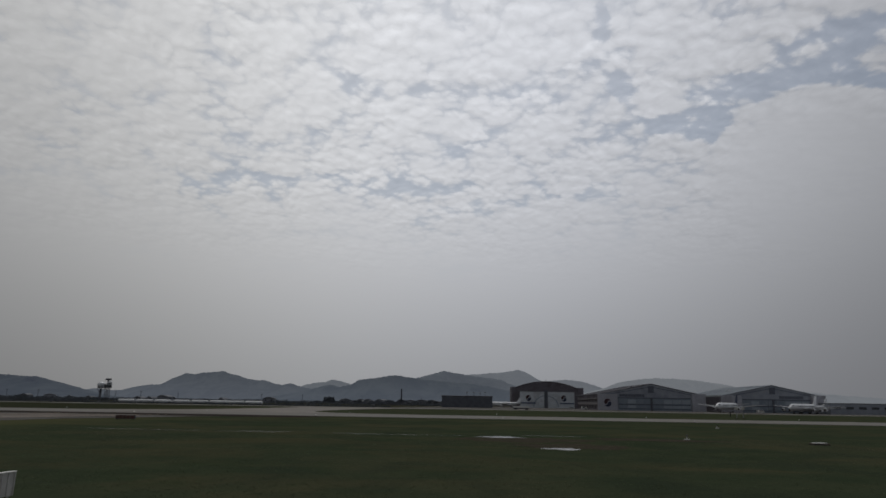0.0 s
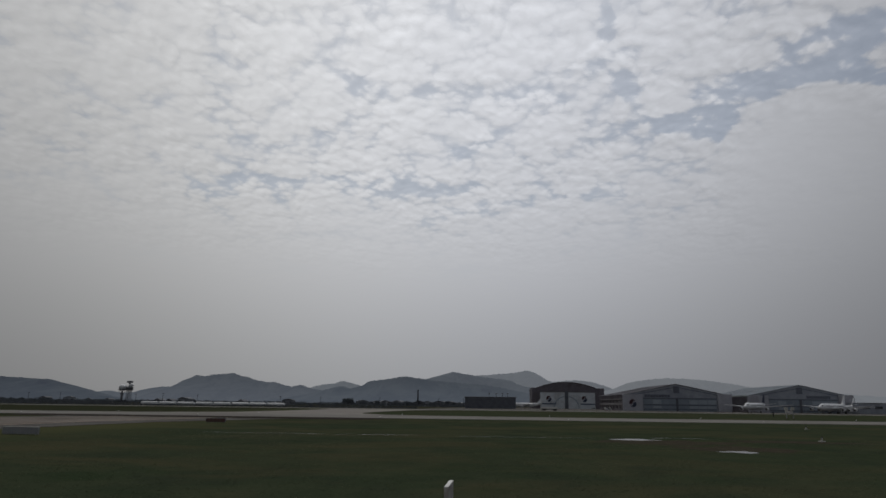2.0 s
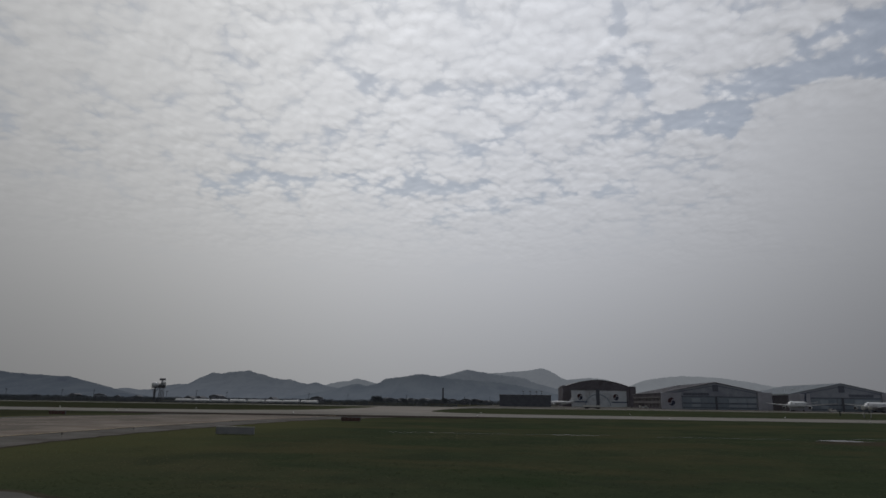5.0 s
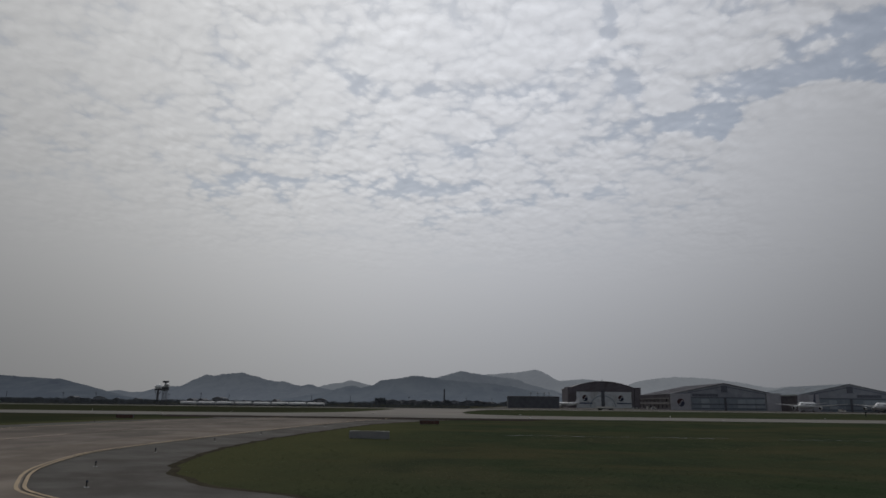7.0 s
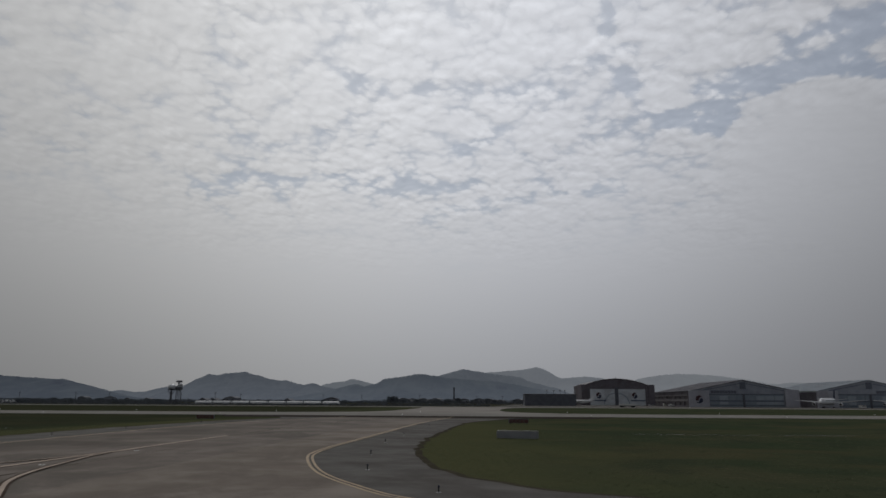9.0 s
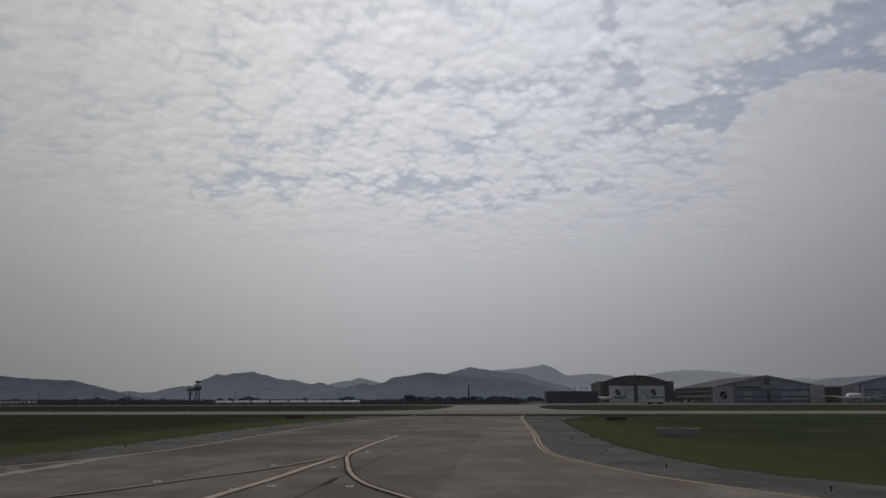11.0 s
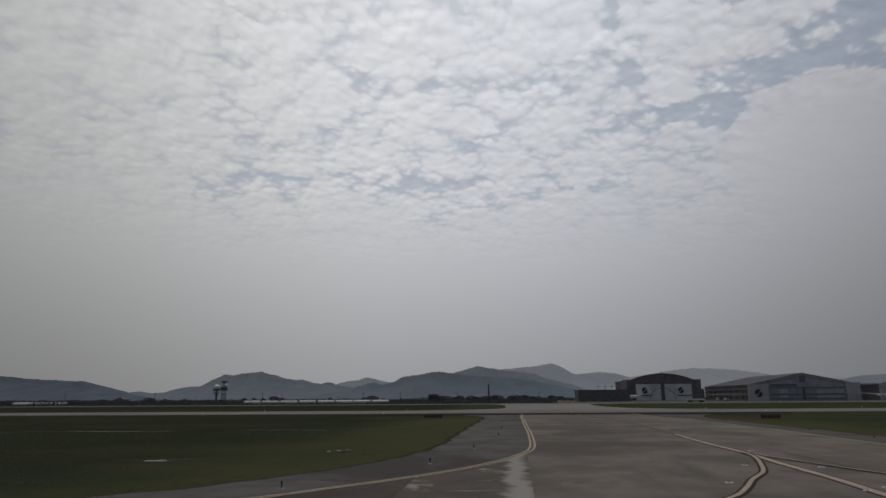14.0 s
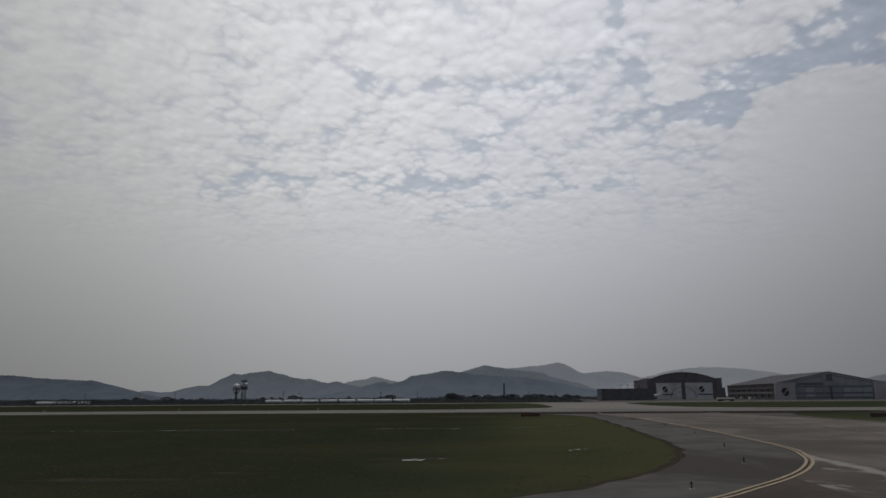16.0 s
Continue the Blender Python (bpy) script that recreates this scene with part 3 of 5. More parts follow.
def make_ridge(name, label, y, depth, profile, seed, material, rough):
    """A wooded ridge: a crest line of hills with spurs running down to both sides."""
    xs = [p[0] for p in profile]
    hs = [p[1] for p in profile]
    nx, ny = 560, 16
    x0, x1 = xs[0], xs[-1]
    verts, faces = [], []
    for i in range(nx + 1):
        x = x0 + (x1 - x0) * i / nx
        h = float(np.interp(x, xs, hs))
        h = 0.4 * h + 0.3 * float(np.interp(x - 9, xs, hs)) + 0.3 * float(np.interp(x + 9, xs, hs))
        for j in range(ny + 1):
            v = j / ny * 2 - 1
            spur = noise.fractal((x * 0.006 + seed, v * 2.2, seed), 1.0, 2.0, 5)
            yy = y + v * depth + spur * depth * 0.25 * (1 - abs(v))
            shape = max(0.0, 1 - abs(v)) ** 0.8
            z = h * shape * (1 + spur * 0.16 * abs(v) * 2) + ((noise.noise((x * 0.085, v * 9, seed)) + 0.8 * noise.noise((x * 0.19, v * 7, seed + 4)) + 0.7 * noise.noise((x * 0.017, v * 5, seed + 9))) * rough if j == ny // 2 else 0)
            verts.append((x, yy, max(z, 0) if abs(v) < 1 else -2))
    for i in range(nx):
        for j in range(ny):
            a = i * (ny + 1) + j
            faces.append((a, a + ny + 1, a + ny + 2, a + 1))
    me = bpy.data.meshes.new(name)
    me.from_pydata(verts, [], faces)
    me.materials.append(material)
    for f in me.polygons:
        f.use_smooth = True
    tagged(new(name, me), label, "hill", kind="structure")


# the colour of each hill is its painted haze glow, not its woods
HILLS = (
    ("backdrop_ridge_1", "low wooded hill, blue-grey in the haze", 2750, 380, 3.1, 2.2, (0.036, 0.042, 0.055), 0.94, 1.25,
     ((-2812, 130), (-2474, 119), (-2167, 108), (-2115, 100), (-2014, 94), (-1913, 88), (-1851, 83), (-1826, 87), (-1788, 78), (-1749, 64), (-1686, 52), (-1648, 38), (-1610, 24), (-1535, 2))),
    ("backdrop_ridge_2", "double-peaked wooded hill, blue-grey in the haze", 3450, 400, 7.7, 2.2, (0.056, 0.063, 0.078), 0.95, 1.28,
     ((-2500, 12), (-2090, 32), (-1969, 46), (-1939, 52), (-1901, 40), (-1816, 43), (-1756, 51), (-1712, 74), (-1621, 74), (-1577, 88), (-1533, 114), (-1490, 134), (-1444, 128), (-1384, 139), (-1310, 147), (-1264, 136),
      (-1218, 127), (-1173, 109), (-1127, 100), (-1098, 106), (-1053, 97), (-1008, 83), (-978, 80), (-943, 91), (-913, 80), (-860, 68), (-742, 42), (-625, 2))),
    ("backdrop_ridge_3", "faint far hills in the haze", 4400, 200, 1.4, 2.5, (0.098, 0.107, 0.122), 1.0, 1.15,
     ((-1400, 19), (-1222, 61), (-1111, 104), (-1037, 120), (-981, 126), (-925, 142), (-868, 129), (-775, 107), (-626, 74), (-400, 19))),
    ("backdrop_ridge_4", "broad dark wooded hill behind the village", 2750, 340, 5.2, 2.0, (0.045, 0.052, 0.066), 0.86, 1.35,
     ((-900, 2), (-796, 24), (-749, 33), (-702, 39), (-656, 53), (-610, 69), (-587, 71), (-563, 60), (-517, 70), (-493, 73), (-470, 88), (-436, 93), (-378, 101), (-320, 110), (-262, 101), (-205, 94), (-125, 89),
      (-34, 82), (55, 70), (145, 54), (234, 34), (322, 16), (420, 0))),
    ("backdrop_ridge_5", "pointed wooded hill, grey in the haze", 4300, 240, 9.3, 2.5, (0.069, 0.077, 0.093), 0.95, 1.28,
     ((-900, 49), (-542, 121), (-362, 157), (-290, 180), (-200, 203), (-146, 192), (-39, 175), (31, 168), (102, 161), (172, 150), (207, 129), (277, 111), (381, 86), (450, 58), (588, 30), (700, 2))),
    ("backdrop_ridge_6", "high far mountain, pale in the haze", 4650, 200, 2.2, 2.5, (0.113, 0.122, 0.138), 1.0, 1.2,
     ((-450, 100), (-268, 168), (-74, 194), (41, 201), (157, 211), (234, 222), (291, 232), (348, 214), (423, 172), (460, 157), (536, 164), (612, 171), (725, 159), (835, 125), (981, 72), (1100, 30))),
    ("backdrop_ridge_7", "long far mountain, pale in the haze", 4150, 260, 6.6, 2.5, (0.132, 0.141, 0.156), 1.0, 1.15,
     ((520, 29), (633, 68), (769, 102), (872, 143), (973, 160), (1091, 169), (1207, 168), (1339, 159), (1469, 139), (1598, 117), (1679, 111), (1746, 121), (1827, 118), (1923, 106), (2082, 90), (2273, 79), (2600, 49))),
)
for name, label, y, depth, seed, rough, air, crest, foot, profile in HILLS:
    make_ridge(name, label, y, depth, profile, seed, ridge_stuff("haze_glow_woods_" + name[-1], air, crest, foot), rough)

# ---------------------------------------------------------------- hangars


def emblem(parent, x, y, z, r):
    """A round two-coloured shape on a wall that faces -y."""
    for name, material, turn in (("emblem_top", red_mat, 20), ("emblem_bottom", navy_mat, 200)):
        bm = bmesh.new()
        ring = [(r * math.cos(radians(turn + 180 * k / 14)), r * math.sin(radians(turn + 180 * k / 14))) for k in range(15)]
        mid = [(r * s * math.cos(radians(turn)) - 0.38 * r * math.sin(s * math.pi) * math.sin(radians(turn)),
                r * s * math.sin(radians(turn)) + 0.38 * r * math.sin(s * math.pi) * math.cos(radians(turn))) for s in (-0.75, -0.5, -0.25, 0.05, 0.3, 0.6, 0.85)]
        prism(bm, [(x + a - 0.16 * r * math.sin(radians(turn)), z + b + 0.16 * r * math.cos(radians(turn))) for a, b in ring + mid], y, y + 0.12)
        part(name, bm, material, parent)


def arched_hangar(at):
    h = thing("arched_hangar", at, "brown arched aircraft hangar with closed white sliding doors", "hangar", "hangars beyond the runway")
    arch = [(-32.5 + 65 * k / 24, 20 + 6.2 * (1 - ((k - 12) / 12) ** 2)) for k in range(25)]
    part("wall", prism(bmesh.new(), [(-27.5, 0), (-27.5, 16), (30, 16), (30, 0), (33, 0)] + [(x, z - 0.4) for x, z in arch[::-1]] + [(-32.5, 0)], 0, 1.2), brown_mat, h)
    body = bmesh.new()
    box(body, -32.5, 1.2, 0, -31.7, 90, 19.6)
    box(body, 32.2, 1.2, 0, 33, 90, 19.6)
    box(body, -32.5, 89.2, 0, 33, 90, 19.6)
    part("side_wall", body, brown_mat, h)
    part("roof", prism(bmesh.new(), arch + [(x, z - 0.7) for x, z in arch[::-1]], -0.6, 90.5), roof_mat, h)
    part("pier", boxed(-36.5, -0.4, 0, -32.5, 30, 20.4, 0.1), brown_mat, h)
    part("pier", boxed(33, -0.4, 0, 39.5, 34, 20.2, 0.1), brown_mat, h)
    part("lean_to", boxed(39.5, 2, 0, 43, 36, 11, 0.1), brown_mat, h)
    for k in range(6):
        x0 = -27.5 + k * 9.58
        d = part("door_panel", boxed(x0 + 0.05, 0.35 + 0.25 * (k % 2), 0.1, x0 + 9.53, 0.75 + 0.25 * (k % 2), 16, 0.05), door_mat, h)
        ribs = bmesh.new()
        for j in range(1, 6):
            box(ribs, x0 + j * 1.6 - 0.06, 0.25 + 0.25 * (k % 2), 0.2, x0 + j * 1.6 + 0.06, 0.35 + 0.25 * (k % 2), 15.9)
        part("door_rib", ribs, door_mat, d)
    part("centre_post", boxed(-1.7, -0.3, 0, 1.9, 0.34, 17.5, 0.08), shed_mat, h)
    for x0, x1 in ((-27, -11), (14.5, 29.5)):
        part("stripe", boxed(x0, 0.05, 4.2, x1, 0.24, 5.3), blue_line_mat, h)
    for side in (-1, 1):
        bm = bmesh.new()
        arc = [(side * 13.5 * math.cos(a), 1 + 11.5 * math.sin(a)) for a in (radians(88 * k / 16) for k in range(17))]
        prism(bm, arc + [(x * 0.92, 1 + (z - 1) * 0.92) for x, z in arch_inner(arc)], 0.06, 0.22)
        part("arc_stripe", bm, pale_blue_mat, h)
    emblem(h, -18.5, -0.02, 9.6, 2.6)
    emblem(h, 18.7, -0.02, 9.6, 2.6)
    mast = bmesh.new()
    tube(mast, 0.35, 0.2, (0, 0.6, 26), (0, 0.6, 28), 8)
    part("beacon", mast, dark_mat, h)
    return h


def arch_inner(arc):
    return arc[::-1]


def gabled_hangar(at, width, depth, eave, peak, label, marked, name_band, fascia):
    """A wide hangar: gable front between two pale pylons, sliding doors in bays, a long side wall."""
    h = thing("gabled_hangar", at, label, "hangar", "hangars beyond the runway")
    w = width / 2
    part("wall", prism(bmesh.new(), [(-w, 0), (w, 0), (w, eave - 0.1), (0, peak - 0.1), (-w, eave - 0.1)], 0, 1.0), grey_wall_mat, h)
    sides = bmesh.new()
    box(sides, w - 0.6, 1, 0, w, depth, eave)
    box(sides, -w + 1, depth - 0.6, 0, w - 0.6, depth, eave)
    part("side_wall", sides, grey_wall_mat, h)
    if fascia:
        part("side_wall", boxed(-w, 1, 0, -w + 0.6, depth, eave), brown_mat, h, "dark brown side wall")
    else:
        left = bmesh.new()
        for z0, z1 in ((0, 1.4), (4.2, 6.4), (8.6, eave)):
            box(left, -w, 1, z0, -w + 0.6, depth, z1)
        for k in range(9):
            y = 1 + (depth - 2) * k / 8
            box(left, -w + 0.02, y, 1.4, -w + 0.58, y + 1, 4.2)
            box(left, -w + 0.02, y, 6.4, -w + 0.58, y + 1, 8.6)
        part("striped_side_wall", left, brown_mat, h)
        for z0, z1 in ((4.5, 6.1), (8.7, 9.6)):
            part("pale_band", boxed(-w - 0.12, 4, z0, -w - 0.02, depth - 4, z1), band_mat, h, "pale wall band")
        part("inner_wall", boxed(-w + 0.8, 2, 0, -w + 1.2, depth - 1, eave - 0.4), roof_mat, h)
    roof = prism(bmesh.new(), [(-w - 0.8, eave - 0.2), (0, peak), (w + 0.8, eave - 0.2), (w + 0.8, eave + 0.3), (0, peak + 0.5), (-w - 0.8, eave + 0.3)], -0.5, depth + 0.8)
    part("roof", roof, pale_roof_mat if fascia else grey_roof_mat, h)
    ridge = bmesh.new()
    for k in range(1, 9):
        y = depth * k / 9
        prism(ridge, [(-w - 0.7, eave + 0.32), (0, peak + 0.52), (w + 0.7, eave + 0.32), (w + 0.7, eave + 0.44), (0, peak + 0.64), (-w - 0.7, eave + 0.44)], y, y + 0.3)
    part("roof_seam", ridge, pale_roof_mat if fascia else grey_roof_mat, h)
    if fascia:
        lantern = prism(bmesh.new(), [(-20, 16.4), (6, 19.3), (6, 20.2), (-20, 17.3)], 34, 40)
        part("roof_lantern", lantern, pale_fascia_mat, h, "raised pale roof lantern")
        part("fascia", boxed(-w - 1.1, -0.5, eave - 0.6, -w - 0.85, depth + 0.6, eave + 0.6), pale_fascia_mat, h, "pale eave board")
    part("pylon", boxed(-w - 0.4, -1.4, 0, -w + 15, -0.02, eave + 0.5, 0.1), pylon_mat, h, "pale end pylon")
    part("pylon", boxed(w - 10.5, -1.4, 0, w + 0.4, -0.02, eave + 1.5, 0.1), pylon_mat, h, "pale end pylon")
    # the door field: bays of panels in two rows between dark rails
    x0, x1, top = -w + 16, w - 11.5, eave - 2.8
    part("door_head", boxed(x0 - 0.4, -0.5, top, x1 + 0.4, -0.05, top + 0.8), rail_mat, h)
    bays = (teal_mat, panel_mat, teal_mat, teal_mat, teal_mat, panel_mat, panel_mat, panel_mat)
    for k, skin in enumerate(bays):
        a, b = x0 + (x1 - x0) * k / 8, x0 + (x1 - x0) * (k + 1) / 8
        face = -0.25 - 0.12 * (k % 2)
        p = part("door_panel", boxed(a + 0.06, face, 0.1, b - 0.06, -0.06, top, 0.03), teal_mat, h)
        for z0, z1 in ((2.1, 4.2), (5.6, top - 0.8)):
            part("door_field", boxed(a + 0.25, face - 0.07, z0, b - 0.25, face - 0.01, z1), skin, p)
        for z0, z1 in ((1.2, 1.9), (4.4, 5.3)):
            part("door_rail", boxed(a + 0.1, face - 0.12, z0, b - 0.1, face - 0.01, z1), rail_mat, p)
    part("centre_post", boxed(-0.8, -0.9, 0, 0.8, -0.52, top + 0.8, 0.05), shed_mat, h)
    part("gable_window", boxed(-2.2, -0.3, eave + 1.8, 2.2, -0.04, peak - 1.6), rail_mat, h)
    brace = bmesh.new()
    for s in (-1, 1):
        prism(brace, [(s * w * 0.80, eave + 0.1), (s * w * 0.80, eave + 0.5), (s * 2.4, peak - 2.4), (s * 2.4, peak - 2.8)], -0.3, -0.05)
    part("gable_brace", brace, rail_mat, h)
    if marked:
        emblem(h, -w + 7.3, -1.56, eave * 0.48, 2.7)
    a, b = name_band
    band = bmesh.new()
    n = 9
    for k in range(n):
        xa = a + (b - a) * k / n
        box(band, xa, -0.22, top + 1.3, xa + (b - a) / n * 0.86, -0.04, top + 3.4)
    part("name_bars", band, rail_mat, h, "dark bars of lettering too far to read")
    return h


arched_hangar(pose(74.3, 727, 0) @ Matrix.Diagonal((1, 1, 1.06, 1)))
gabled_hangar((139.6, 552, 0), 84, 110, 12.3, 20.9, "grey gabled aircraft hangar with glazed sliding doors", True, (-25, -5), None)
gabled_hangar((228.6, 538.5, 0), 78, 104, 12.3, 20.7, "grey gabled aircraft hangar with a pale eave board", False, (5, 23), True)


def low_building(at, length, depth, height, label, material, bands):
    b = thing("low_building", at, label, "building")
    part("wall", boxed(0, 0, 0, length, depth, height, 0.05), material, b)
    part("roof", boxed(-0.4, -0.4, height, length + 0.4, depth + 0.4, height + 0.5, 0.05), roof_mat if not bands else pale_fascia_mat, b)
    count = int(length // 9)
    for k in range(count):
        x = 2 + k * (length - 3) / count
        if bands:
            w = part("window", boxed(x, -0.15, height * 0.5, x + 5.5, -0.02, height * 0.72), glass_mat, b)
            part("sill", boxed(x - 0.1, -0.3, height * 0.46, x + 5.6, -0.03, height * 0.49), pale_fascia_mat, w)
            part("loading_door", boxed(x + 0.5, -0.12, 0.05, x + 4.6, -0.02, height * 0.4), grey_wall_mat, b)
        else:
            part("wall_panel", boxed(x, -0.12, 0.3, x + 7.6, -0.02, height - 0.5, 0.02), material, b)
    return b


low_building((-29.5, 594, 0), 44, 26, 9.5, "low dark flat-roofed workshop beside the hangar", shed_mat, False)
low_building((262, 520, 0), 95, 40, 7.7, "long low grey warehouse with a pale roof edge", grey_wall_mat, True)


def roof_mast(at, height):
    m = thing("floodlight_mast", at, "slim steel floodlight mast behind the workshop", "mast", "floodlight masts")
    part("pole", tube(bmesh.new(), 0.22, 0.14, (0, 0, 0), (0, 0, height), 8), dark_mat, m)
    head = part("crossarm", boxed(-0.9, -0.15, height - 0.3, 0.9, 0.15, height + 0.1), dark_mat, m)
    for x in (-0.6, 0.6):
        part("floodlight", boxed(x - 0.28, -0.45, height - 0.5, x + 0.28, -0.16, height + 0.2, 0.04), steel_mat, head)
    return m


mast = roof_mast((-8, 622, 0), 13.5)
for x, y in ((-1.8, 622), (4, 622), (8.4, 622)):
    copy_thing(mast, Matrix.Translation((x, y, 0)))

# ---------------------------------------------------------------- aircraft


def airliner(at, length, label, nose_mat, tail_mat, four=False):
    """A parked jet that points along its own +x, wheels on the ground."""
    a = thing("airliner", at, label, "aircraft", "parked airliners")
    r = length * 0.052
    zc = r + length * 0.048
    L = length / 2
    rings = [(L, zc - r * 0.25, 0.05, 0.05), (L - r * 0.5, zc - r * 0.2, r * 0.5, r * 0.5), (L - r * 1.4, zc - r * 0.08, r * 0.83, r * 0.85), (L - r * 2.6, zc, r, r),
             (0, zc, r, r), (-L * 0.42, zc, r, r), (-L * 0.7, zc + r * 0.25, r * 0.72, r * 0.76), (-L * 0.93, zc + r * 0.5, r * 0.26, r * 0.34), (-L, zc + r * 0.6, r * 0.08, r * 0.12)]
    body = part("fuselage", lathe(bmesh.new(), rings, 20), nose_mat, a)
    for f in body.data.polygons:
        f.use_smooth = True
    part("cockpit_window", boxed(L - r * 1.35, -r * 0.62, zc + r * 0.28, L - r * 0.95, r * 0.62, zc + r * 0.55, 0.05), glass_mat, body)
    for side in (-1, 1):
        row = boxed(-L * 0.55, side * r * 0.95 - 0.04, zc + r * 0.22, L - r * 3.2, side * r * 0.95 + 0.1 * (side > 0), zc + r * 0.36)
        part("window_row", row, glass_mat, body)
        span = length * 0.52
        wing = bmesh.new()
        pts = [(L * 0.28, side * r * 0.6, zc - r * 0.55), (-L * 0.16, side * r * 0.6, zc - r * 0.55), (-L * 0.36, side * span, zc + length * 0.022), (-L * 0.27, side * span, zc + length * 0.022)]
        low = [wing.verts.new(p) for p in pts]
        high = [wing.verts.new((x, y, z + (0.9 if abs(y) < span else 0.18))) for x, y, z in pts]
        wing.faces.new(low)
        wing.faces.new(high[::-1])
        for k in range(4):
            wing.faces.new((low[k], high[k], high[(k + 1) % 4], low[(k + 1) % 4]))
        bmesh.ops.recalc_face_normals(wing, faces=wing.faces)
        w = part("wing", wing, plane_mat, a)
        for f in ((0.33, 0.6) if four else (0.36,)):
            y = side * span * f
            x = L * 0.28 - f * L * 0.5
            z = zc - r * 0.95 + f * length * 0.02
            er = length * 0.024
            e = part("engine", lathe(bmesh.new(), [(x + er * 1.6, z, er * 0.86, er * 0.86), (x + er * 1.2, z, er, er), (x - er, z, er * 0.95, er * 0.95), (x - er * 2.4, z, er * 0.55, er * 0.55)], 14), nose_mat, w, at=Matrix.Translation((0, y, 0)))
            part("intake", lathe(bmesh.new(), [(x + er * 1.63, z, er * 0.74, er * 0.74), (x + er * 1.61, z, er * 0.74, er * 0.74)], 14), dark_mat, e)
        tail = bmesh.new()
        tp = [(-L * 0.80, side * r * 0.3, zc + r * 0.5), (-L * 0.97, side * r * 0.3, zc + r * 0.5), (-L * 1.02, side * length * 0.17, zc + r * 0.8), (-L * 0.95, side * length * 0.17, zc + r * 0.8)]
        lo = [tail.verts.new(p) for p in tp]
        hi = [tail.verts.new((x, y, z + 0.25)) for x, y, z in tp]
        tail.faces.new(lo)
        tail.faces.new(hi[::-1])
        for k in range(4):
            tail.faces.new((lo[k], hi[k], hi[(k + 1) % 4], lo[(k + 1) % 4]))
        bmesh.ops.recalc_face_normals(tail, faces=tail.faces)
        part("tailplane", tail, plane_mat, a)
    fin = prism(bmesh.new(), [(-L * 0.70, zc + r * 0.8), (-L * 0.95, zc + r * 0.7), (-L * 1.03, zc + r + length * 0.13), (-L * 0.92, zc + r + length * 0.13), (-L * 0.78, zc + r * 1.5)], -0.22, 0.22)
    part("tail_fin", fin, tail_mat, a)
    for x, y in ((L * 0.74, 0), (-L * 0.03, -length * 0.07), (-L * 0.03, length * 0.07)):
        g = part("landing_gear", tube(bmesh.new(), 0.14, 0.14, (x, y, 0.5), (x, y, zc - r * 0.6), 8), steel_mat, a)
        for s in (-0.35, 0.35):
            part("wheel", tube(bmesh.new(), 0.52, 0.52, (x, y + s - 0.14, 0.52), (x, y + s + 0.14, 0.52), 14), rubber_mat, g)
    return a


airliner(pose(28, 700, 0.06, 0, 0, 178), 36, "white airliner parked behind the workshop, tail before the hangar", plane_mat, plane_mat)
airliner(pose(184.6, 512.5, 0.06, 0, 0, 232), 46, "white airliner parked nose towards the runway", plane_mat, navy_mat)
airliner(pose(234.7, 503, 0.06, 0, 0, 223), 46, "white four-engined airliner parked before the hangar", plane_mat, plane_mat, True)
airliner(pose(249, 520, 0.06, 0, 0, 215), 40, "white airliner parked behind another one", plane_mat, plane_mat)

# ---------------------------------------------------------------- vehicles on the apron


def van(at, length, height, label, paint):
    v = thing("van", at, label, "vehicle", "vehicles on the apron")
    h = length / 2
    body = part("body", prism(bmesh.new(), [(-h, 0.35), (h, 0.35), (h, height * 0.55), (h * 0.82, height * 0.62), (h * 0.6, height), (-h, height)], -0.95, 0.95), paint, v)
    part("windscreen", prism(bmesh.new(), [(h * 0.83, height * 0.64), (h * 0.64, height * 0.95), (h * 0.62, height * 0.95), (h * 0.8, height * 0.64)], -0.85, 0.85), glass_mat, body)
    for side in (-1, 1):
        part("side_window", boxed(-h * 0.6, side * 0.97 - 0.02, height * 0.62, h * 0.5, side * 0.97 + 0.02, height * 0.9), glass_mat, body)
        for x in (-h * 0.62, h * 0.62):
            w = part("wheel", tube(bmesh.new(), 0.36, 0.36, (x, side * 0.82 - 0.12, 0.36), (x, side * 0.82 + 0.12, 0.36), 14), rubber_mat, v)
            part("hub", tube(bmesh.new(), 0.18, 0.18, (x, side * 0.95 - 0.02, 0.36), (x, side * 0.95 + 0.02, 0.36), 10), steel_mat, w)
    return v


for x, y, turn, n, hgt, text, paint in ((95.5, 600, 80, 5.4, 2.3, "white van parked beside the hangar", white_mat), (92, 585, 10, 4.6, 1.7, "pale car parked by the hangar wall", plane_mat),
                                        (98, 622, 5, 6.2, 2.6, "white box van parked beside the hangar", white_mat), (88.5, 640, 0, 4.6, 1.6, "grey car parked by the hangar wall", plane_grey_mat),
                                        (206, 508, 20, 5.2, 2.2, "white service van near the parked aircraft", white_mat)):
    van(pose(x, y, 0.06, 0, 0, turn), n, hgt, text, paint)


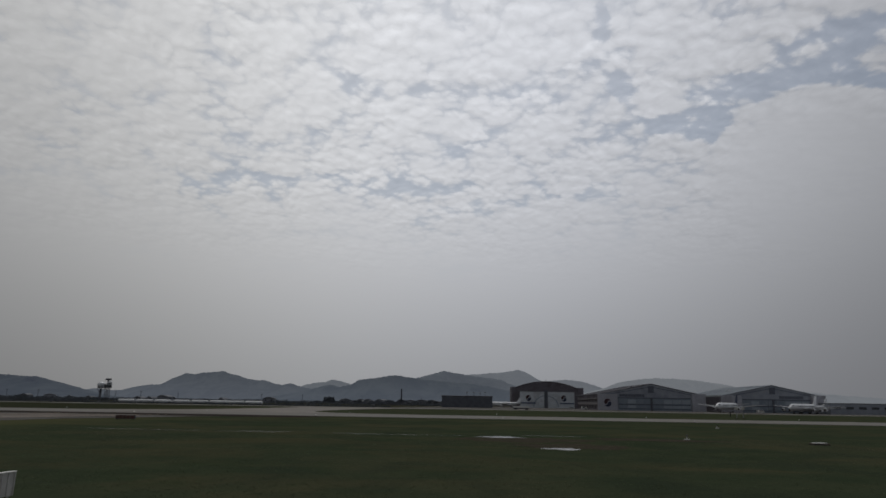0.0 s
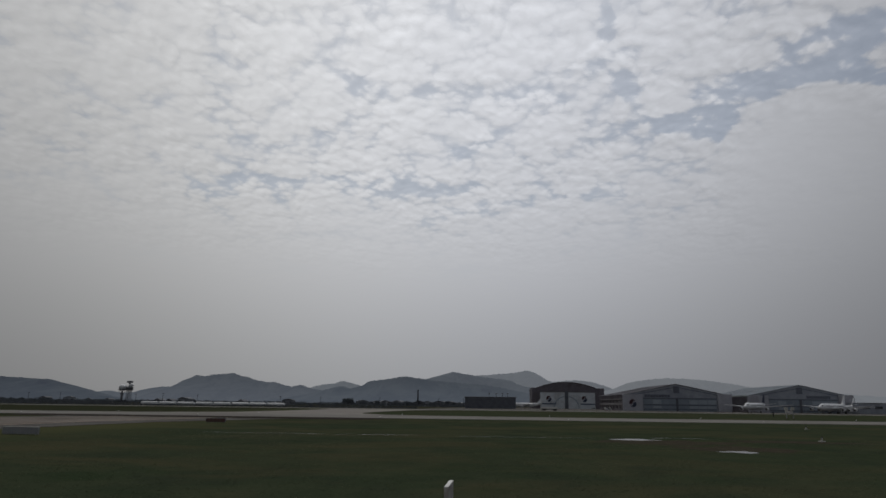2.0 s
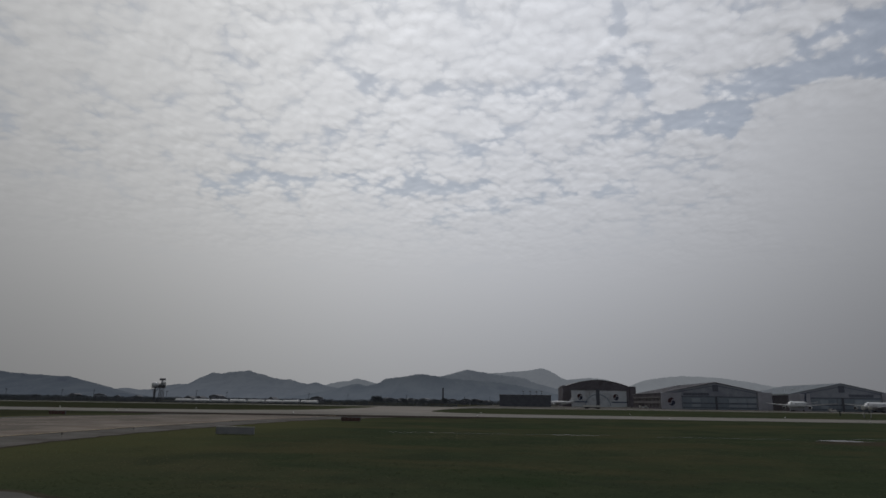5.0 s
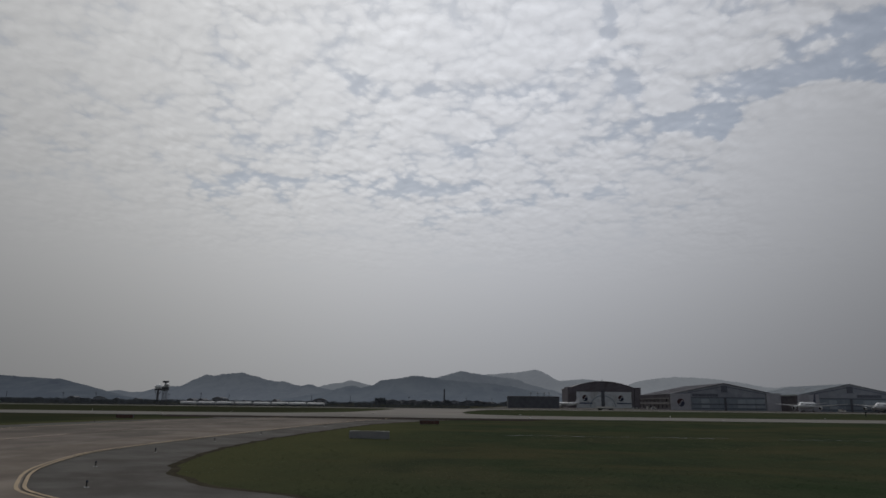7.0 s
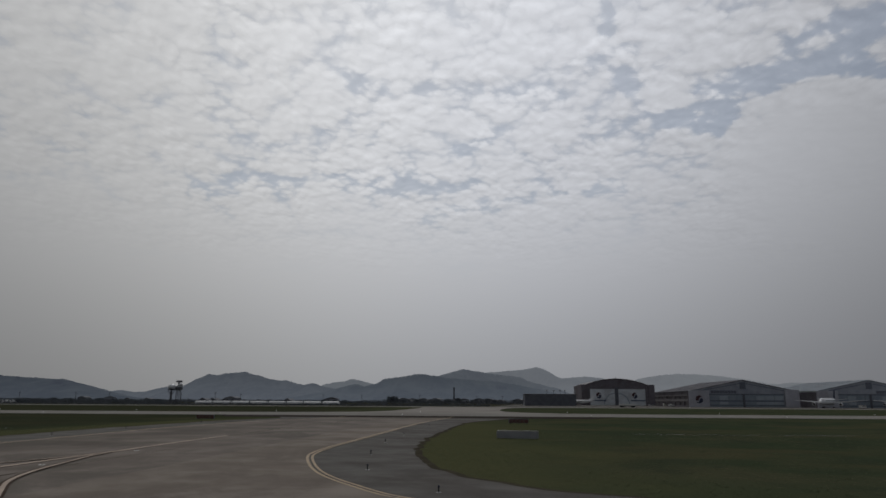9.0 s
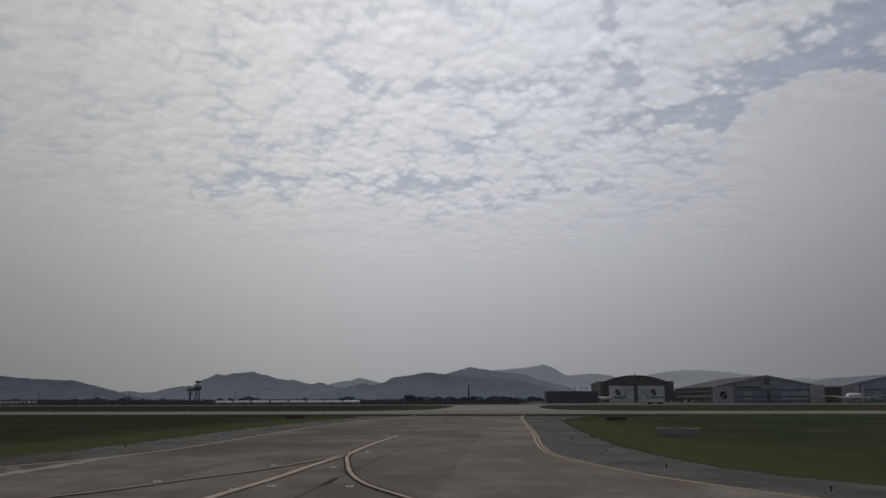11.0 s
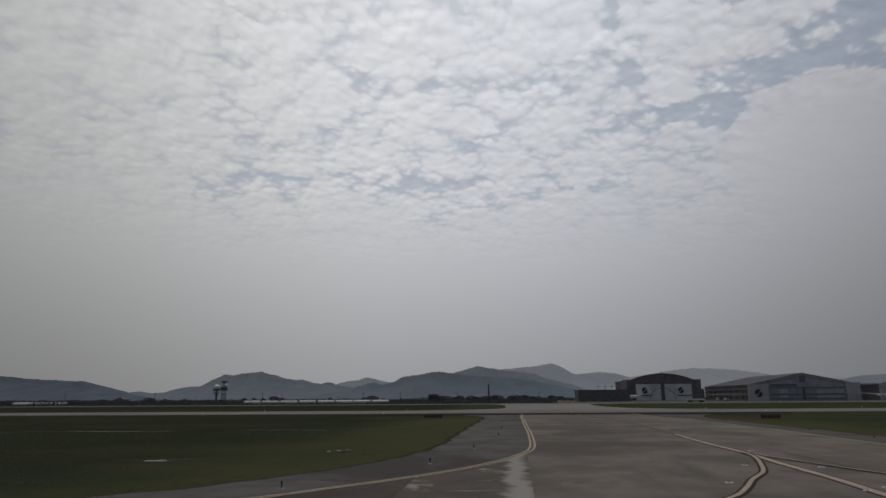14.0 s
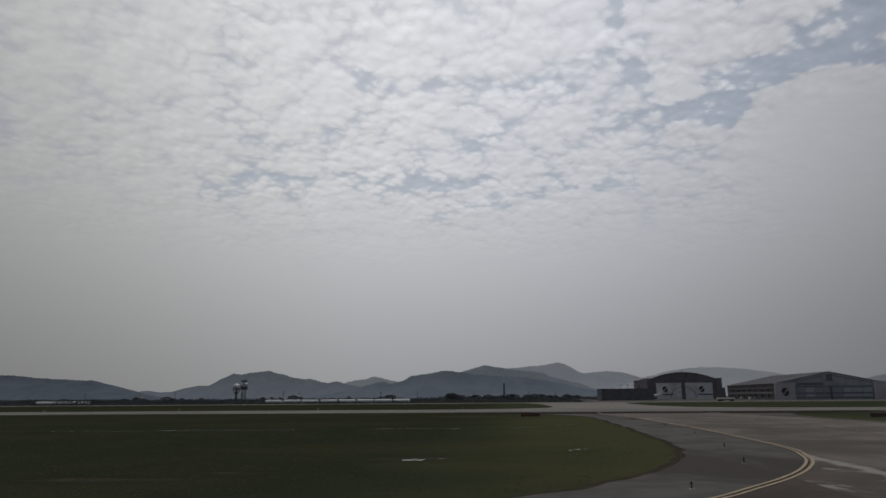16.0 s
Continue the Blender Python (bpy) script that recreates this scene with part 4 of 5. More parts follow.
def flat_trailer(at):
    t = thing("cargo_trailer", at, "long low white cargo trailer on the apron", "trailer")
    part("deck", boxed(-5.4, -1.2, 1.1, 5.4, 1.2, 1.35, 0.03), steel_mat, t)
    part("side_board", boxed(-5.4, -1.26, 1.36, 5.4, -1.18, 2.25, 0.02), white_mat, t)
    part("side_board", boxed(-5.4, 1.18, 1.36, 5.4, 1.26, 2.25, 0.02), white_mat, t)
    part("end_board", boxed(-5.4, -1.17, 1.36, -5.32, 1.17, 2.25, 0.02), white_mat, t)
    part("tarpaulin", boxed(-5.3, -1.1, 1.9, 5.38, 1.1, 2.2, 0.05), white_mat, t)
    for x in (-4, -2.8, 3.2, 4.4):
        part("axle", tube(bmesh.new(), 0.1, 0.1, (x, -1, 0.55), (x, 1, 0.55), 8), dark_mat, t)
        for y in (-1.0, 1.0):
            part("wheel", tube(bmesh.new(), 0.55, 0.55, (x, y - 0.15, 0.55), (x, y + 0.15, 0.55), 14), rubber_mat, t)
    part("underframe", boxed(-5, -0.5, 0.75, 5, 0.5, 1.1), dark_mat, t)


flat_trailer((30, 459.5, 0.06))

# ---------------------------------------------------------------- radar towers, chimney, poles


def radar_tower(at):
    r = thing("radar_tower", at, "grey steel radar tower with round platforms and antenna", "tower", "radar towers")
    for x, y in ((-2, -2), (2, -2), (2, 2), (-2, 2)):
        part("leg", tube(bmesh.new(), 0.34, 0.28, (x, y, 0), (x * 0.7, y * 0.7, 16), 8), tower_mat, r)
    brace = bmesh.new()
    for k in range(5):
        z = 1 + k * 3
        for a, b in (((-2, -2), (2, -2)), ((2, -2), (2, 2)), ((2, 2), (-2, 2)), ((-2, 2), (-2, -2))):
            f, g = 1 - 0.3 * z / 16, 1 - 0.3 * (z + 3) / 16
            tube(brace, 0.12, 0.12, (a[0] * f, a[1] * f, z), (b[0] * g, b[1] * g, z + 3), 6)
    part("lattice", brace, tower_mat, r)
    part("platform", tube(bmesh.new(), 3.4, 4.2, (0, 0, 12.2), (0, 0, 13.4), 20), tower_mat, r)
    part("cabin", tube(bmesh.new(), 3.6, 3.6, (0, 0, 13.4), (0, 0, 15.0), 16), glass_mat, r)
    part("platform", tube(bmesh.new(), 4.2, 3.9, (0, 0, 15.0), (0, 0, 15.8), 20), pale_fascia_mat, r)
    part("mast", tube(bmesh.new(), 1.2, 0.9, (0, 0, 15.8), (0, 0, 19.4), 12), tower_mat, r)
    aerial = part("antenna", boxed(-3.2, -0.5, 19.4, 3.2, 0.5, 21.2, 0.2), tower_mat, r)
    part("antenna_feed", tube(bmesh.new(), 0.12, 0.12, (0, -0.5, 20), (0, -1.8, 20.4), 6), tower_mat, aerial)
    bm = bmesh.new()
    bmesh.ops.create_uvsphere(bm, u_segments=16, v_segments=10, radius=1.9, matrix=Matrix.Translation((2.0, -0.6, 17.2)) @ Matrix.Diagonal((1.2, 1.2, 0.8, 1)))
    part("dome", bm, plane_mat, r, "pale round radar dome")
    rail = bmesh.new()
    for k in range(12):
        a = 2 * math.pi * k / 12
        tube(rail, 0.06, 0.06, (3.9 * math.cos(a), 3.9 * math.sin(a), 15.8), (3.9 * math.cos(a), 3.9 * math.sin(a), 16.9), 5)
    part("railing", rail, tower_mat, r)


def dome_tower(at):
    r = thing("dome_tower", at, "grey tower carrying a pale radar dome", "tower", "radar towers")
    part("column", tube(bmesh.new(), 1.3, 1.0, (0, 0, 0), (0, 0, 11.5), 12), tower_mat, r)
    for k in range(6):
        a = 2 * math.pi * k / 6
        part("strut", tube(bmesh.new(), 0.2, 0.2, (0.8 * math.cos(a), 0.8 * math.sin(a), 7.5), (4.0 * math.cos(a), 4.0 * math.sin(a), 12), 6), tower_mat, r)
    part("platform", tube(bmesh.new(), 2.6, 4.2, (0, 0, 11.9), (0, 0, 13.0), 20), tower_mat, r)
    bm = bmesh.new()
    bmesh.ops.create_uvsphere(bm, u_segments=18, v_segments=12, radius=3.2, matrix=Matrix.Translation((0, 0, 14.9)) @ Matrix.Diagonal((1.15, 1.15, 0.85, 1)))
    part("dome", bm, plane_mat, r, "pale round radar dome")


radar_tower(pose(-381.5, 690, 0.03) @ Matrix.Diagonal((1, 1, 1.08, 1)))
dome_tower(pose(-391, 694, 0.03) @ Matrix.Diagonal((1, 1, 1.1, 1)))


def chimney(at):
    c = thing("chimney", at, "tall thin dark chimney above the village", "chimney")
    part("shaft", tube(bmesh.new(), 1.5, 1.0, (0, 0, 0), (0, 0, 22.6), 14), shed_mat, c)
    part("cap", tube(bmesh.new(), 1.25, 1.25, (0, 0, 22.4), (0, 0, 23.1), 14), dark_mat, c)


chimney((-109, 1003, 0.03))


def pole(at, height):
    p = thing("power_pole", at, "thin grey power pole with a crossarm", "pole", "power poles")
    part("shaft", tube(bmesh.new(), 0.3, 0.18, (0, 0, 0), (0, 0, height), 8), shed_mat, p)
    arm = part("crossarm", boxed(-1.4, -0.1, height - 1.2, 1.4, 0.1, height - 0.9), shed_mat, p)
    for x in (-1.2, 0, 1.2):
        part("insulator", tube(bmesh.new(), 0.1, 0.07, (x, 0, height - 0.9), (x, 0, height - 0.5), 6), steel_mat, arm)
    return p


first_pole = pole((-328, 655, 0.03), 11)
for x, y in ((-560, 700), (-510, 720), (-455, 690), (-410, 760), (-355, 800), (-260, 820), (-220, 860), (-150, 900), (-75, 950), (-40, 940)):
    copy_thing(first_pole, Matrix.Translation((x, y, 0.03)))

# ---------------------------------------------------------------- greenhouses and village


def greenhouse(at, length):
    g = thing("greenhouse", at, "long low white film greenhouse tunnel", "greenhouse", "greenhouses by the fields")
    arc = [(2.6 * math.cos(a), 1.1 + 1.7 * math.sin(a)) for a in (math.pi * k / 10 for k in range(11))]
    bm = prism(bmesh.new(), [(2.6, 0)] + arc + [(-2.6, 0)], -length / 2, length / 2)
    part("film", bm, vinyl_mat, g, at=pose(0, 0, 0, 0, 0, 90) @ Matrix.Diagonal((1, 1, 0.92, 1)))
    for k in range(4):
        x = -length / 2 + length * (k + 0.5) / 4
        hoop = [(2.66 * math.cos(a), 1.1 + 1.76 * math.sin(a)) for a in (math.pi * j / 10 for j in range(11))]
        part("hoop", prism(bmesh.new(), hoop + [(p * 0.97, q * 0.97) for p, q in hoop[::-1]], -0.12, 0.12), steel_mat, g, at=pose(x, 0, 0, 0, 0, 90) @ Matrix.Diagonal((1, 1, 0.92, 1)))
    return g


house = greenhouse((-330, 634, 0.03), 15.4)
for k in range(1, 8):
    copy_thing(house, Matrix.Translation((-330 + k * 17.2 + (1.5 if k > 2 else 0), 634 + (k % 3), 0.03)))
for k in range(3):
    copy_thing(house, Matrix.Translation((-524 + k * 17, 585, 0.03)))


def cottage(at, w, d, h, tall):
    c = thing("house", at, "small far house with a low pitched roof", "house", "village houses")
    part("wall", boxed(-w / 2, -d / 2, 0, w / 2, d / 2, h), house_mat, c)
    part("roof", prism(bmesh.new(), [(-w / 2 - 0.4, h), (w / 2 + 0.4, h), (w / 2 * 0.2, h + tall), (-w / 2 * 0.2, h + tall)], -d / 2 - 0.4, d / 2 + 0.4), tile_mat, c)
    for x in (-w * 0.28, w * 0.22):
        part("window", boxed(x - 0.7, -d / 2 - 0.06, h * 0.4, x + 0.7, -d / 2 - 0.01, h * 0.75), glass_mat, c)
    part("door", boxed(-0.5, -d / 2 - 0.07, 0.02, 0.5, -d / 2 - 0.01, 2.1), shed_mat, c)
    return c


random.seed(11)
kinds = [cottage((-150, 980, 0.03), 11, 8, 3.4, 2.2), cottage((-130, 965, 0.03), 14, 9, 5.6, 1.6), cottage((-118, 950, 0.03), 9, 8, 3.0, 2.6)]
for k in range(46):
    x = random.uniform(-190, -5) if k < 34 else random.uniform(-620, -230)
    y = random.uniform(880, 1060) if k < 34 else random.uniform(720, 900)
    copy_thing(kinds[k % 3], pose(x, y, 0.03, 0, 0, random.uniform(-30, 30)))

# ---------------------------------------------------------------- trees


def tree(at, height, spread, seed, label="dark broadleaf tree with a dense rounded crown"):
    rnd = random.Random(seed)
    t = thing("tree", at, label, "tree", "trees beyond the airfield")
    trunk = tube(bmesh.new(), height * 0.035, height * 0.02, (0, 0, 0), (0, 0, height * 0.5), 7)
    for k in range(5):
        a = k * 1.26 + rnd.random()
        tube(trunk, height * 0.014, height * 0.006, (0, 0, height * (0.22 + 0.05 * k)), (spread * 0.55 * math.cos(a), spread * 0.55 * math.sin(a), height * (0.5 + 0.06 * k)), 5)
    part("trunk", trunk, bark_mat, t)
    verts, faces = [], []
    lobes = [(rnd.uniform(-0.55, 0.55) * spread, rnd.uniform(-0.55, 0.55) * spread, height * rnd.uniform(0.34, 0.8), rnd.uniform(0.28, 0.5) * spread) for _ in range(11)]
    for cx, cy, cz, cr in lobes:
        for _ in range(110):
            d = Vector((rnd.gauss(0, 1), rnd.gauss(0, 1), rnd.gauss(0, 0.8))).normalized() * cr * rnd.uniform(0.55, 1.05)
            p = Vector((cx, cy, cz)) + d
            p.z = min(max(p.z, height * 0.12), height)
            s = spread * rnd.uniform(0.05, 0.1)
            u = Vector((rnd.gauss(0, 1), rnd.gauss(0, 1), rnd.gauss(0, 1))).normalized() * s
            v = u.orthogonal().normalized() * s * 0.8
            n = len(verts)
            verts += [p - u, p + v, p + u, p - v]
            faces.append((n, n + 1, n + 2, n + 3))
    me = bpy.data.meshes.new("crown")
    me.from_pydata([tuple(v) for v in verts], [], faces)
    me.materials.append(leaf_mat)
    crown = new("crown", me)
    crown.parent = t
    return t


trees = [tree((-171, 795, 0.03), 9.2, 8.5, 1), tree((-100, 905, 0.03), 7.5, 4.8, 2), tree((-150, 880, 0.03), 6.0, 4.2, 3), tree((-60, 900, 0.03), 7.0, 4.0, 4)]
random.seed(5)


def plant(k, x, y, scale):
    c = copy_thing(trees[k % 4], pose(x, y, 0.03, 0, 0, random.uniform(0, 360)))
    c.scale = (scale, scale, scale * random.uniform(0.85, 1.1))


for k in range(40):                                  # the grove west of the greenhouses
    plant(k, random.uniform(-495, -385), random.uniform(588, 640), random.uniform(0.34, 0.56))
for k in range(26):
    plant(k, random.uniform(-640, -495), random.uniform(640, 700), random.uniform(0.36, 0.6))
for k in range(34):
    plant(k, random.uniform(-380, -60), random.uniform(700, 860), random.uniform(0.3, 0.55))
for k in range(18):
    plant(k, random.uniform(-150, -20), random.uniform(860, 900), random.uniform(0.5, 0.9))


def hedge(name, x0, x1, y, height, depth, seed, label):
    """A ragged belt of scrub, too dense to count."""
    rnd = random.Random(seed)
    verts, faces = [], []
    for _ in range(int((x1 - x0) * (9 if depth < 14 else 24))):
        x = rnd.uniform(x0, x1)
        top = height * (0.6 + 0.4 * noise.noise((x * 0.05, seed, 0)) + 0.25 * noise.noise((x * 0.3, seed, 2)))
        p = Vector((x, y + rnd.uniform(-depth, depth), rnd.uniform(0.1, 1.0) ** 0.7 * max(top, 0.4)))
        s = rnd.uniform(0.35, 0.8)
        u = Vector((rnd.gauss(0, 1), rnd.gauss(0, 0.5), rnd.gauss(0, 1))).normalized() * s
        v = u.orthogonal().normalized() * s * 0.8
        n = len(verts)
        verts += [p - u, p + v, p + u, p - v]
        faces.append((n, n + 1, n + 2, n + 3))
    me = bpy.data.meshes.new(name)
    me.from_pydata([tuple(v) for v in verts], [], faces)
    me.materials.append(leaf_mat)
    tagged(new(name, me), label, "shrubs", kind="stuff")


hedge("scrub_belt", -760, -60, 480, 1.6, 5, 1, "low dark belt of scrub along the field edge")
hedge("grove_edge", -512, -350, 592, 4.9, 14, 4, "dense dark grove edge west of the greenhouses")
hedge("wood_edge", -720, -480, 640, 6.0, 18, 5, "dense dark wood edge beyond the fields")
hedge("hedgerow", -700, -20, 690, 4.6, 8, 2, "dark hedgerow in front of the village")
hedge("thicket", -760, 40, 860, 6.2, 12, 3, "dark thicket before the hills")

# ---------------------------------------------------------------- signs on the grass


def near_sign(at):
    s = thing("taxiway_sign", at, "pale ribbed back of a small sign on short legs", "sign")
    panel = part("panel", boxed(-0.045, -0.95, 0.42, 0.045, 0.95, 1.13, 0.01), sign_back_mat, s)
    part("face", boxed(-0.058, -0.91, 0.46, -0.048, 0.91, 1.09), ochre_face_mat, panel, "dull ochre face")
    for k in range(7):
        y = -0.92 + 1.84 * k / 6
        part("rib", boxed(0.048, y - 0.02, 0.43, 0.082, y + 0.02, 1.12), sign_back_mat, panel)
    part("top_rail", boxed(-0.055, -0.97, 1.132, 0.085, 0.97, 1.165, 0.01), white_mat, s, "white top rail")
    for y in (-0.8, -0.27, 0.27, 0.8):
        leg = part("leg", tube(bmesh.new(), 0.03, 0.03, (0, y, 0), (0, y, 0.42), 8), steel_mat, s)
        part("foot", tube(bmesh.new(), 0.08, 0.08, (0, y, 0), (0, y, 0.03), 10), steel_mat, leg)


near_sign(pose(-15.49, 21.38, 0.05, 0, 0, -2.5) @ Matrix.Diagonal((1, 0.92, 1.03, 1)))
pad = bmesh.new()
rim = [(-17.6, 18.8), (-14.2, 18.8), (-14.5, 24.0), (-17.4, 24.0)]
foot, crest = ([pad.verts.new((x, y, z)) for x, y in rim] for z in (-0.1, 0.05))
pad.faces.new(crest)
for k in range(4):
    pad.faces.new((foot[k], foot[(k + 1) % 4], crest[(k + 1) % 4], crest[k]))
bmesh.ops.recalc_face_normals(pad, faces=pad.faces)
tagged(solid("sign_pad", pad, pale_slab_mat), "pale concrete pad under the taxiway sign", "pad", kind="structure")


def back_board(at, width, height, label):
    """The pale back of a sign, on legs."""
    s = thing("sign_board", at, label, "sign")
    panel = part("panel", boxed(-width / 2, -0.1, 0.06, width / 2, 0.1, height, 0.02), board_mat, s)
    for k in range(5):
        x = -width / 2 + width * k / 4
        part("seam", boxed(x - 0.02, -0.125, 0.08, x + 0.02, -0.102, height - 0.02), board_mat, panel)
    for k in range(4):
        x = -width * 0.42 + width * 0.84 * k / 3
        part("leg", tube(bmesh.new(), 0.04, 0.04, (x, 0, 0), (x, 0, 0.08), 8), steel_mat, s)
    part("top_edge", boxed(-width / 2, -0.11, height + 0.002, width / 2, 0.11, height + 0.06, 0.01), sign_back_mat, s, "pale top edge")


back_board(pose(-61.0, 67.3, 0, 0, 0, -5), 4.0, 0.74, "pale grey back of a long low taxiway sign")


def red_sign(at, width, height, label):
    s = thing("runway_sign", at, label, "sign", "red runway signs")
    case = part("case", boxed(-width / 2, -0.15, 0.18, width / 2, 0.15, height, 0.02), shed_mat, s)
    part("face", boxed(-width / 2 + 0.05, -0.17, 0.23, width / 2 - 0.05, -0.153, height - 0.05), sign_red_mat, case, "dark red face")
    for k in range(4):
        x = -width * 0.38 + width * 0.76 * k / 4
        part("face_bar", boxed(x, -0.178, 0.36, x + width * 0.11, -0.172, height - 0.16), sign_worn_mat, case)
    for k in range(3):
        x = -width * 0.4 + width * 0.4 * k
        part("leg", tube(bmesh.new(), 0.05, 0.05, (x, 0, 0), (x, 0, 0.18), 8), dark_mat, s)
    return s


first_red = red_sign(pose(-58.7, 112.2, 0, 0, 0, 4), 3.2, 0.80, "dark red runway sign standing in the grass")
copy_thing(first_red, pose(-112.6, 116.7, 0, 0, 0, -4))


def marker(at, label):
    m = thing("marker", at, label, "marker", "small markers in the grass")
    part("base", boxed(-0.28, -0.28, 0, 0.28, 0.28, 0.1, 0.03), sign_back_mat, m)
    part("post", tube(bmesh.new(), 0.08, 0.07, (0, 0, 0.1), (0, 0, 0.42), 8), white_mat, m)
    part("cap", tube(bmesh.new(), 0.14, 0.05, (0, 0, 0.42), (0, 0, 0.56), 10), dark_mat, m)
    return m


first_marker = marker((42.0, 124, 0), "small white marker post on a concrete base")
copy_thing(first_marker, Matrix.Translation((23.1, 79, 0)))
slab = thing("drain_cover", (34.8, 73.4, 0), "pale concrete drain cover in the grass", "drain")
part("kerb", boxed(-0.8, -0.6, 0, 0.8, 0.6, 0.16, 0.03), pale_slab_mat, slab)
part("lid", boxed(-0.6, -0.4, 0.16, 0.6, 0.4, 0.22, 0.02), white_mat, slab)

# ---------------------------------------------------------------- water and bare spots in the grass


def blot(x, y, rx, ry, seed, z):
    outline = []
    for k in range(48):
        a = 2 * math.pi * k / 48
        r = 1 + 0.62 * noise.noise((1.6 * math.cos(a) + seed, 1.6 * math.sin(a), seed)) + 0.30 * noise.noise((5 * math.cos(a), 5 * math.sin(a) + seed, seed))
        outline.append((x + rx * r * math.cos(a), y + ry * r * math.sin(a)))
    return sheet(outline, z)


for k, (x, y, rx, ry) in enumerate(((2.2, 77.4, 2.4, 1.5), (6.7, 58.7, 1.25, 0.95), (9.0, 82.0, 3.2, 0.22), (-123.3, 41.0, 0.42, 0.3), (-122.6, 41.15, 0.3, 0.34), (-122.0, 41.5, 0.34, 0.22), (-121.4, 41.9, 0.28, 0.2), (-123.0, 41.7, 0.25, 0.12), (-113.3, 45.6, 0.16, 0.14), (-112.75, 46.1, 0.2, 0.16), (-112.2, 46.3, 0.14, 0.14))):
    tagged(solid("water_puddle", blot(x, y, rx, ry, k * 3.7 + 1, 0.012), water_mat), "shallow rain puddle lying in the grass", "puddle", kind="structure")
for k, (x, y, rx, ry) in enumerate(((3.8, 73.0, 7, 4.5), (8.4, 63, 6, 3.5), (18.6, 77, 7, 2.5), (-136.5, 31, 3.4, 0.7), (-131, 33.9, 1.6, 0.35), (-112.8, 44.6, 1.0, 0.2), (-122.6, 41.8, 3, 1.0))):
    tagged(solid("soil_patch", blot(x, y, rx, ry, k * 5.1 + 2, 0.006), soil_mat), "bare brown soil showing through the grass", "soil", kind="structure")
for k, (x0, x1, y) in enumerate(((-47.5, -33, 80.2), (-28.5, -22, 80.8), (-17, -2, 79.2), (5, 9, 82.0), (-31.5, -23.8, 79.6), (-158.5, -140, 79.3), (-133, -122.5, 81.6), (-171, -159.5, 78.0), (-119, -109, 79.0))):
    line = smooth([(x0, y), ((2 * x0 + x1) / 3, y + 0.25), ((x0 + 2 * x1) / 3, y - 0.15), (x1, y + 0.1)], 6)
    tagged(solid("water_channel", ribbon(line, 0.2, 0.014), water_mat), "narrow strip of water in a shallow drain", "drain", kind="structure")

# ---------------------------------------------------------------- paint on the taxiway
for line, name in ((LINE_R, "edge"), (LINE_L, "edge")):
    for off in (-0.15, 0.15):
        tagged(solid("edge_marking", ribbon(line, 0.15, 0.062, off), yellow_mat), "double yellow edge line painted on the taxiway", "marking", kind="structure")
CENTRE = smooth([(-87.0, 60), (-87.55, 49.4), (-87.65, 41.8), (-88.1, 35.5), (-88.4, 29.8), (-88.85, 25.3), (-90.0, 12), (-90.6, 0)])
CENTRE_FAR = smooth([(-83.9, 150), (-85.6, 95), (-86.5, 73), (-87.0, 60)])
LEAD_L = smooth([(-87.65, 42.2), (-88.1, 39.3), (-89.1, 35.9), (-90.35, 32.3), (-91.8, 29.6), (-92.9, 27.2), (-94.1, 25), (-100, 17.5), (-108, 10), (-120, 4.5), (-138, 1), (-170, 0)])
LEAD_R = smooth([(-87.5, 42.0), (-87.2, 39.5), (-86.5, 36.3), (-85.4, 31.8), (-84.1, 28.3), (-82.5, 25.6), (-77, 17.5), (-69, 9.5), (-58, 4), (-40, 1), (-10, 0)])
for line, w, paint in ((CENTRE, 0.40, ochre_mat), (LEAD_L, 0.19, ochre_mat), (LEAD_R, 0.19, ochre_mat)):
    lift = 0.07 if line is CENTRE else (0.086 if line is LEAD_L else 0.094)
    tagged(solid("centre_marking_border", ribbon(line, w + 0.22, lift - 0.012), border_mat), "black border of a taxiway line", "marking", kind="structure")
    tagged(solid("centre_marking", ribbon(line, w, lift - 0.006), paint), "worn yellow taxiway guide line", "marking", kind="structure")
tagged(solid("centre_marking_border", ribbon(CENTRE_FAR, 0.7, 0.056), worn_border_mat), "black border of a taxiway line", "marking", kind="structure")
for off in (-0.2, 0.2):
    tagged(solid("centre_marking", ribbon(CENTRE_FAR, 0.13, 0.062, off), faded_mat), "worn yellow taxiway guide line", "marking", kind="structure")

CRACK = smooth([(-84.95, 47), (-85.25, 40), (-85.5, 33), (-85.7, 28.7), (-85.85, 25), (-86.2, 15)], 6)
tagged(solid("tar_seam", ribbon(CRACK, 0.06, 0.056), border_mat), "thin dark tarred crack across the slabs", "crack", kind="structure")
tagged(solid("tar_spill", blot(-85.68, 29.2, 0.12, 1.3, 8.3, 0.06), border_mat), "dark tar spilled along a crack", "stain", kind="structure")


def inset_light(at):
    i = thing("inset_light", at, "small pale inset light in the taxiway", "light", "inset taxiway lights")
    part("ring", tube(bmesh.new(), 0.17, 0.15, (0, 0, 0), (0, 0, 0.02), 14), sign_back_mat, i)
    part("lens", tube(bmesh.new(), 0.06, 0.04, (0, 0, 0.02), (0, 0, 0.035), 10), glass_mat, i)
    return i


first_inset = inset_light((-88.9, 26.5, 0.045))
for line, side, every in ((LEAD_L, -0.75, 7), (LEAD_R, -0.75, 7), (CENTRE, 0.9, 16)):
    run = 0.0
    for a, b in zip(line, line[1:]):
        run += (b - a).length
        if run > every and b.y > 14 and b.y < 130:
            run = 0.0
            w = (b - a).normalized()
            copy_thing(first_inset, Matrix.Translation((b.x - w.y * side, b.y + w.x * side, 0.045)))


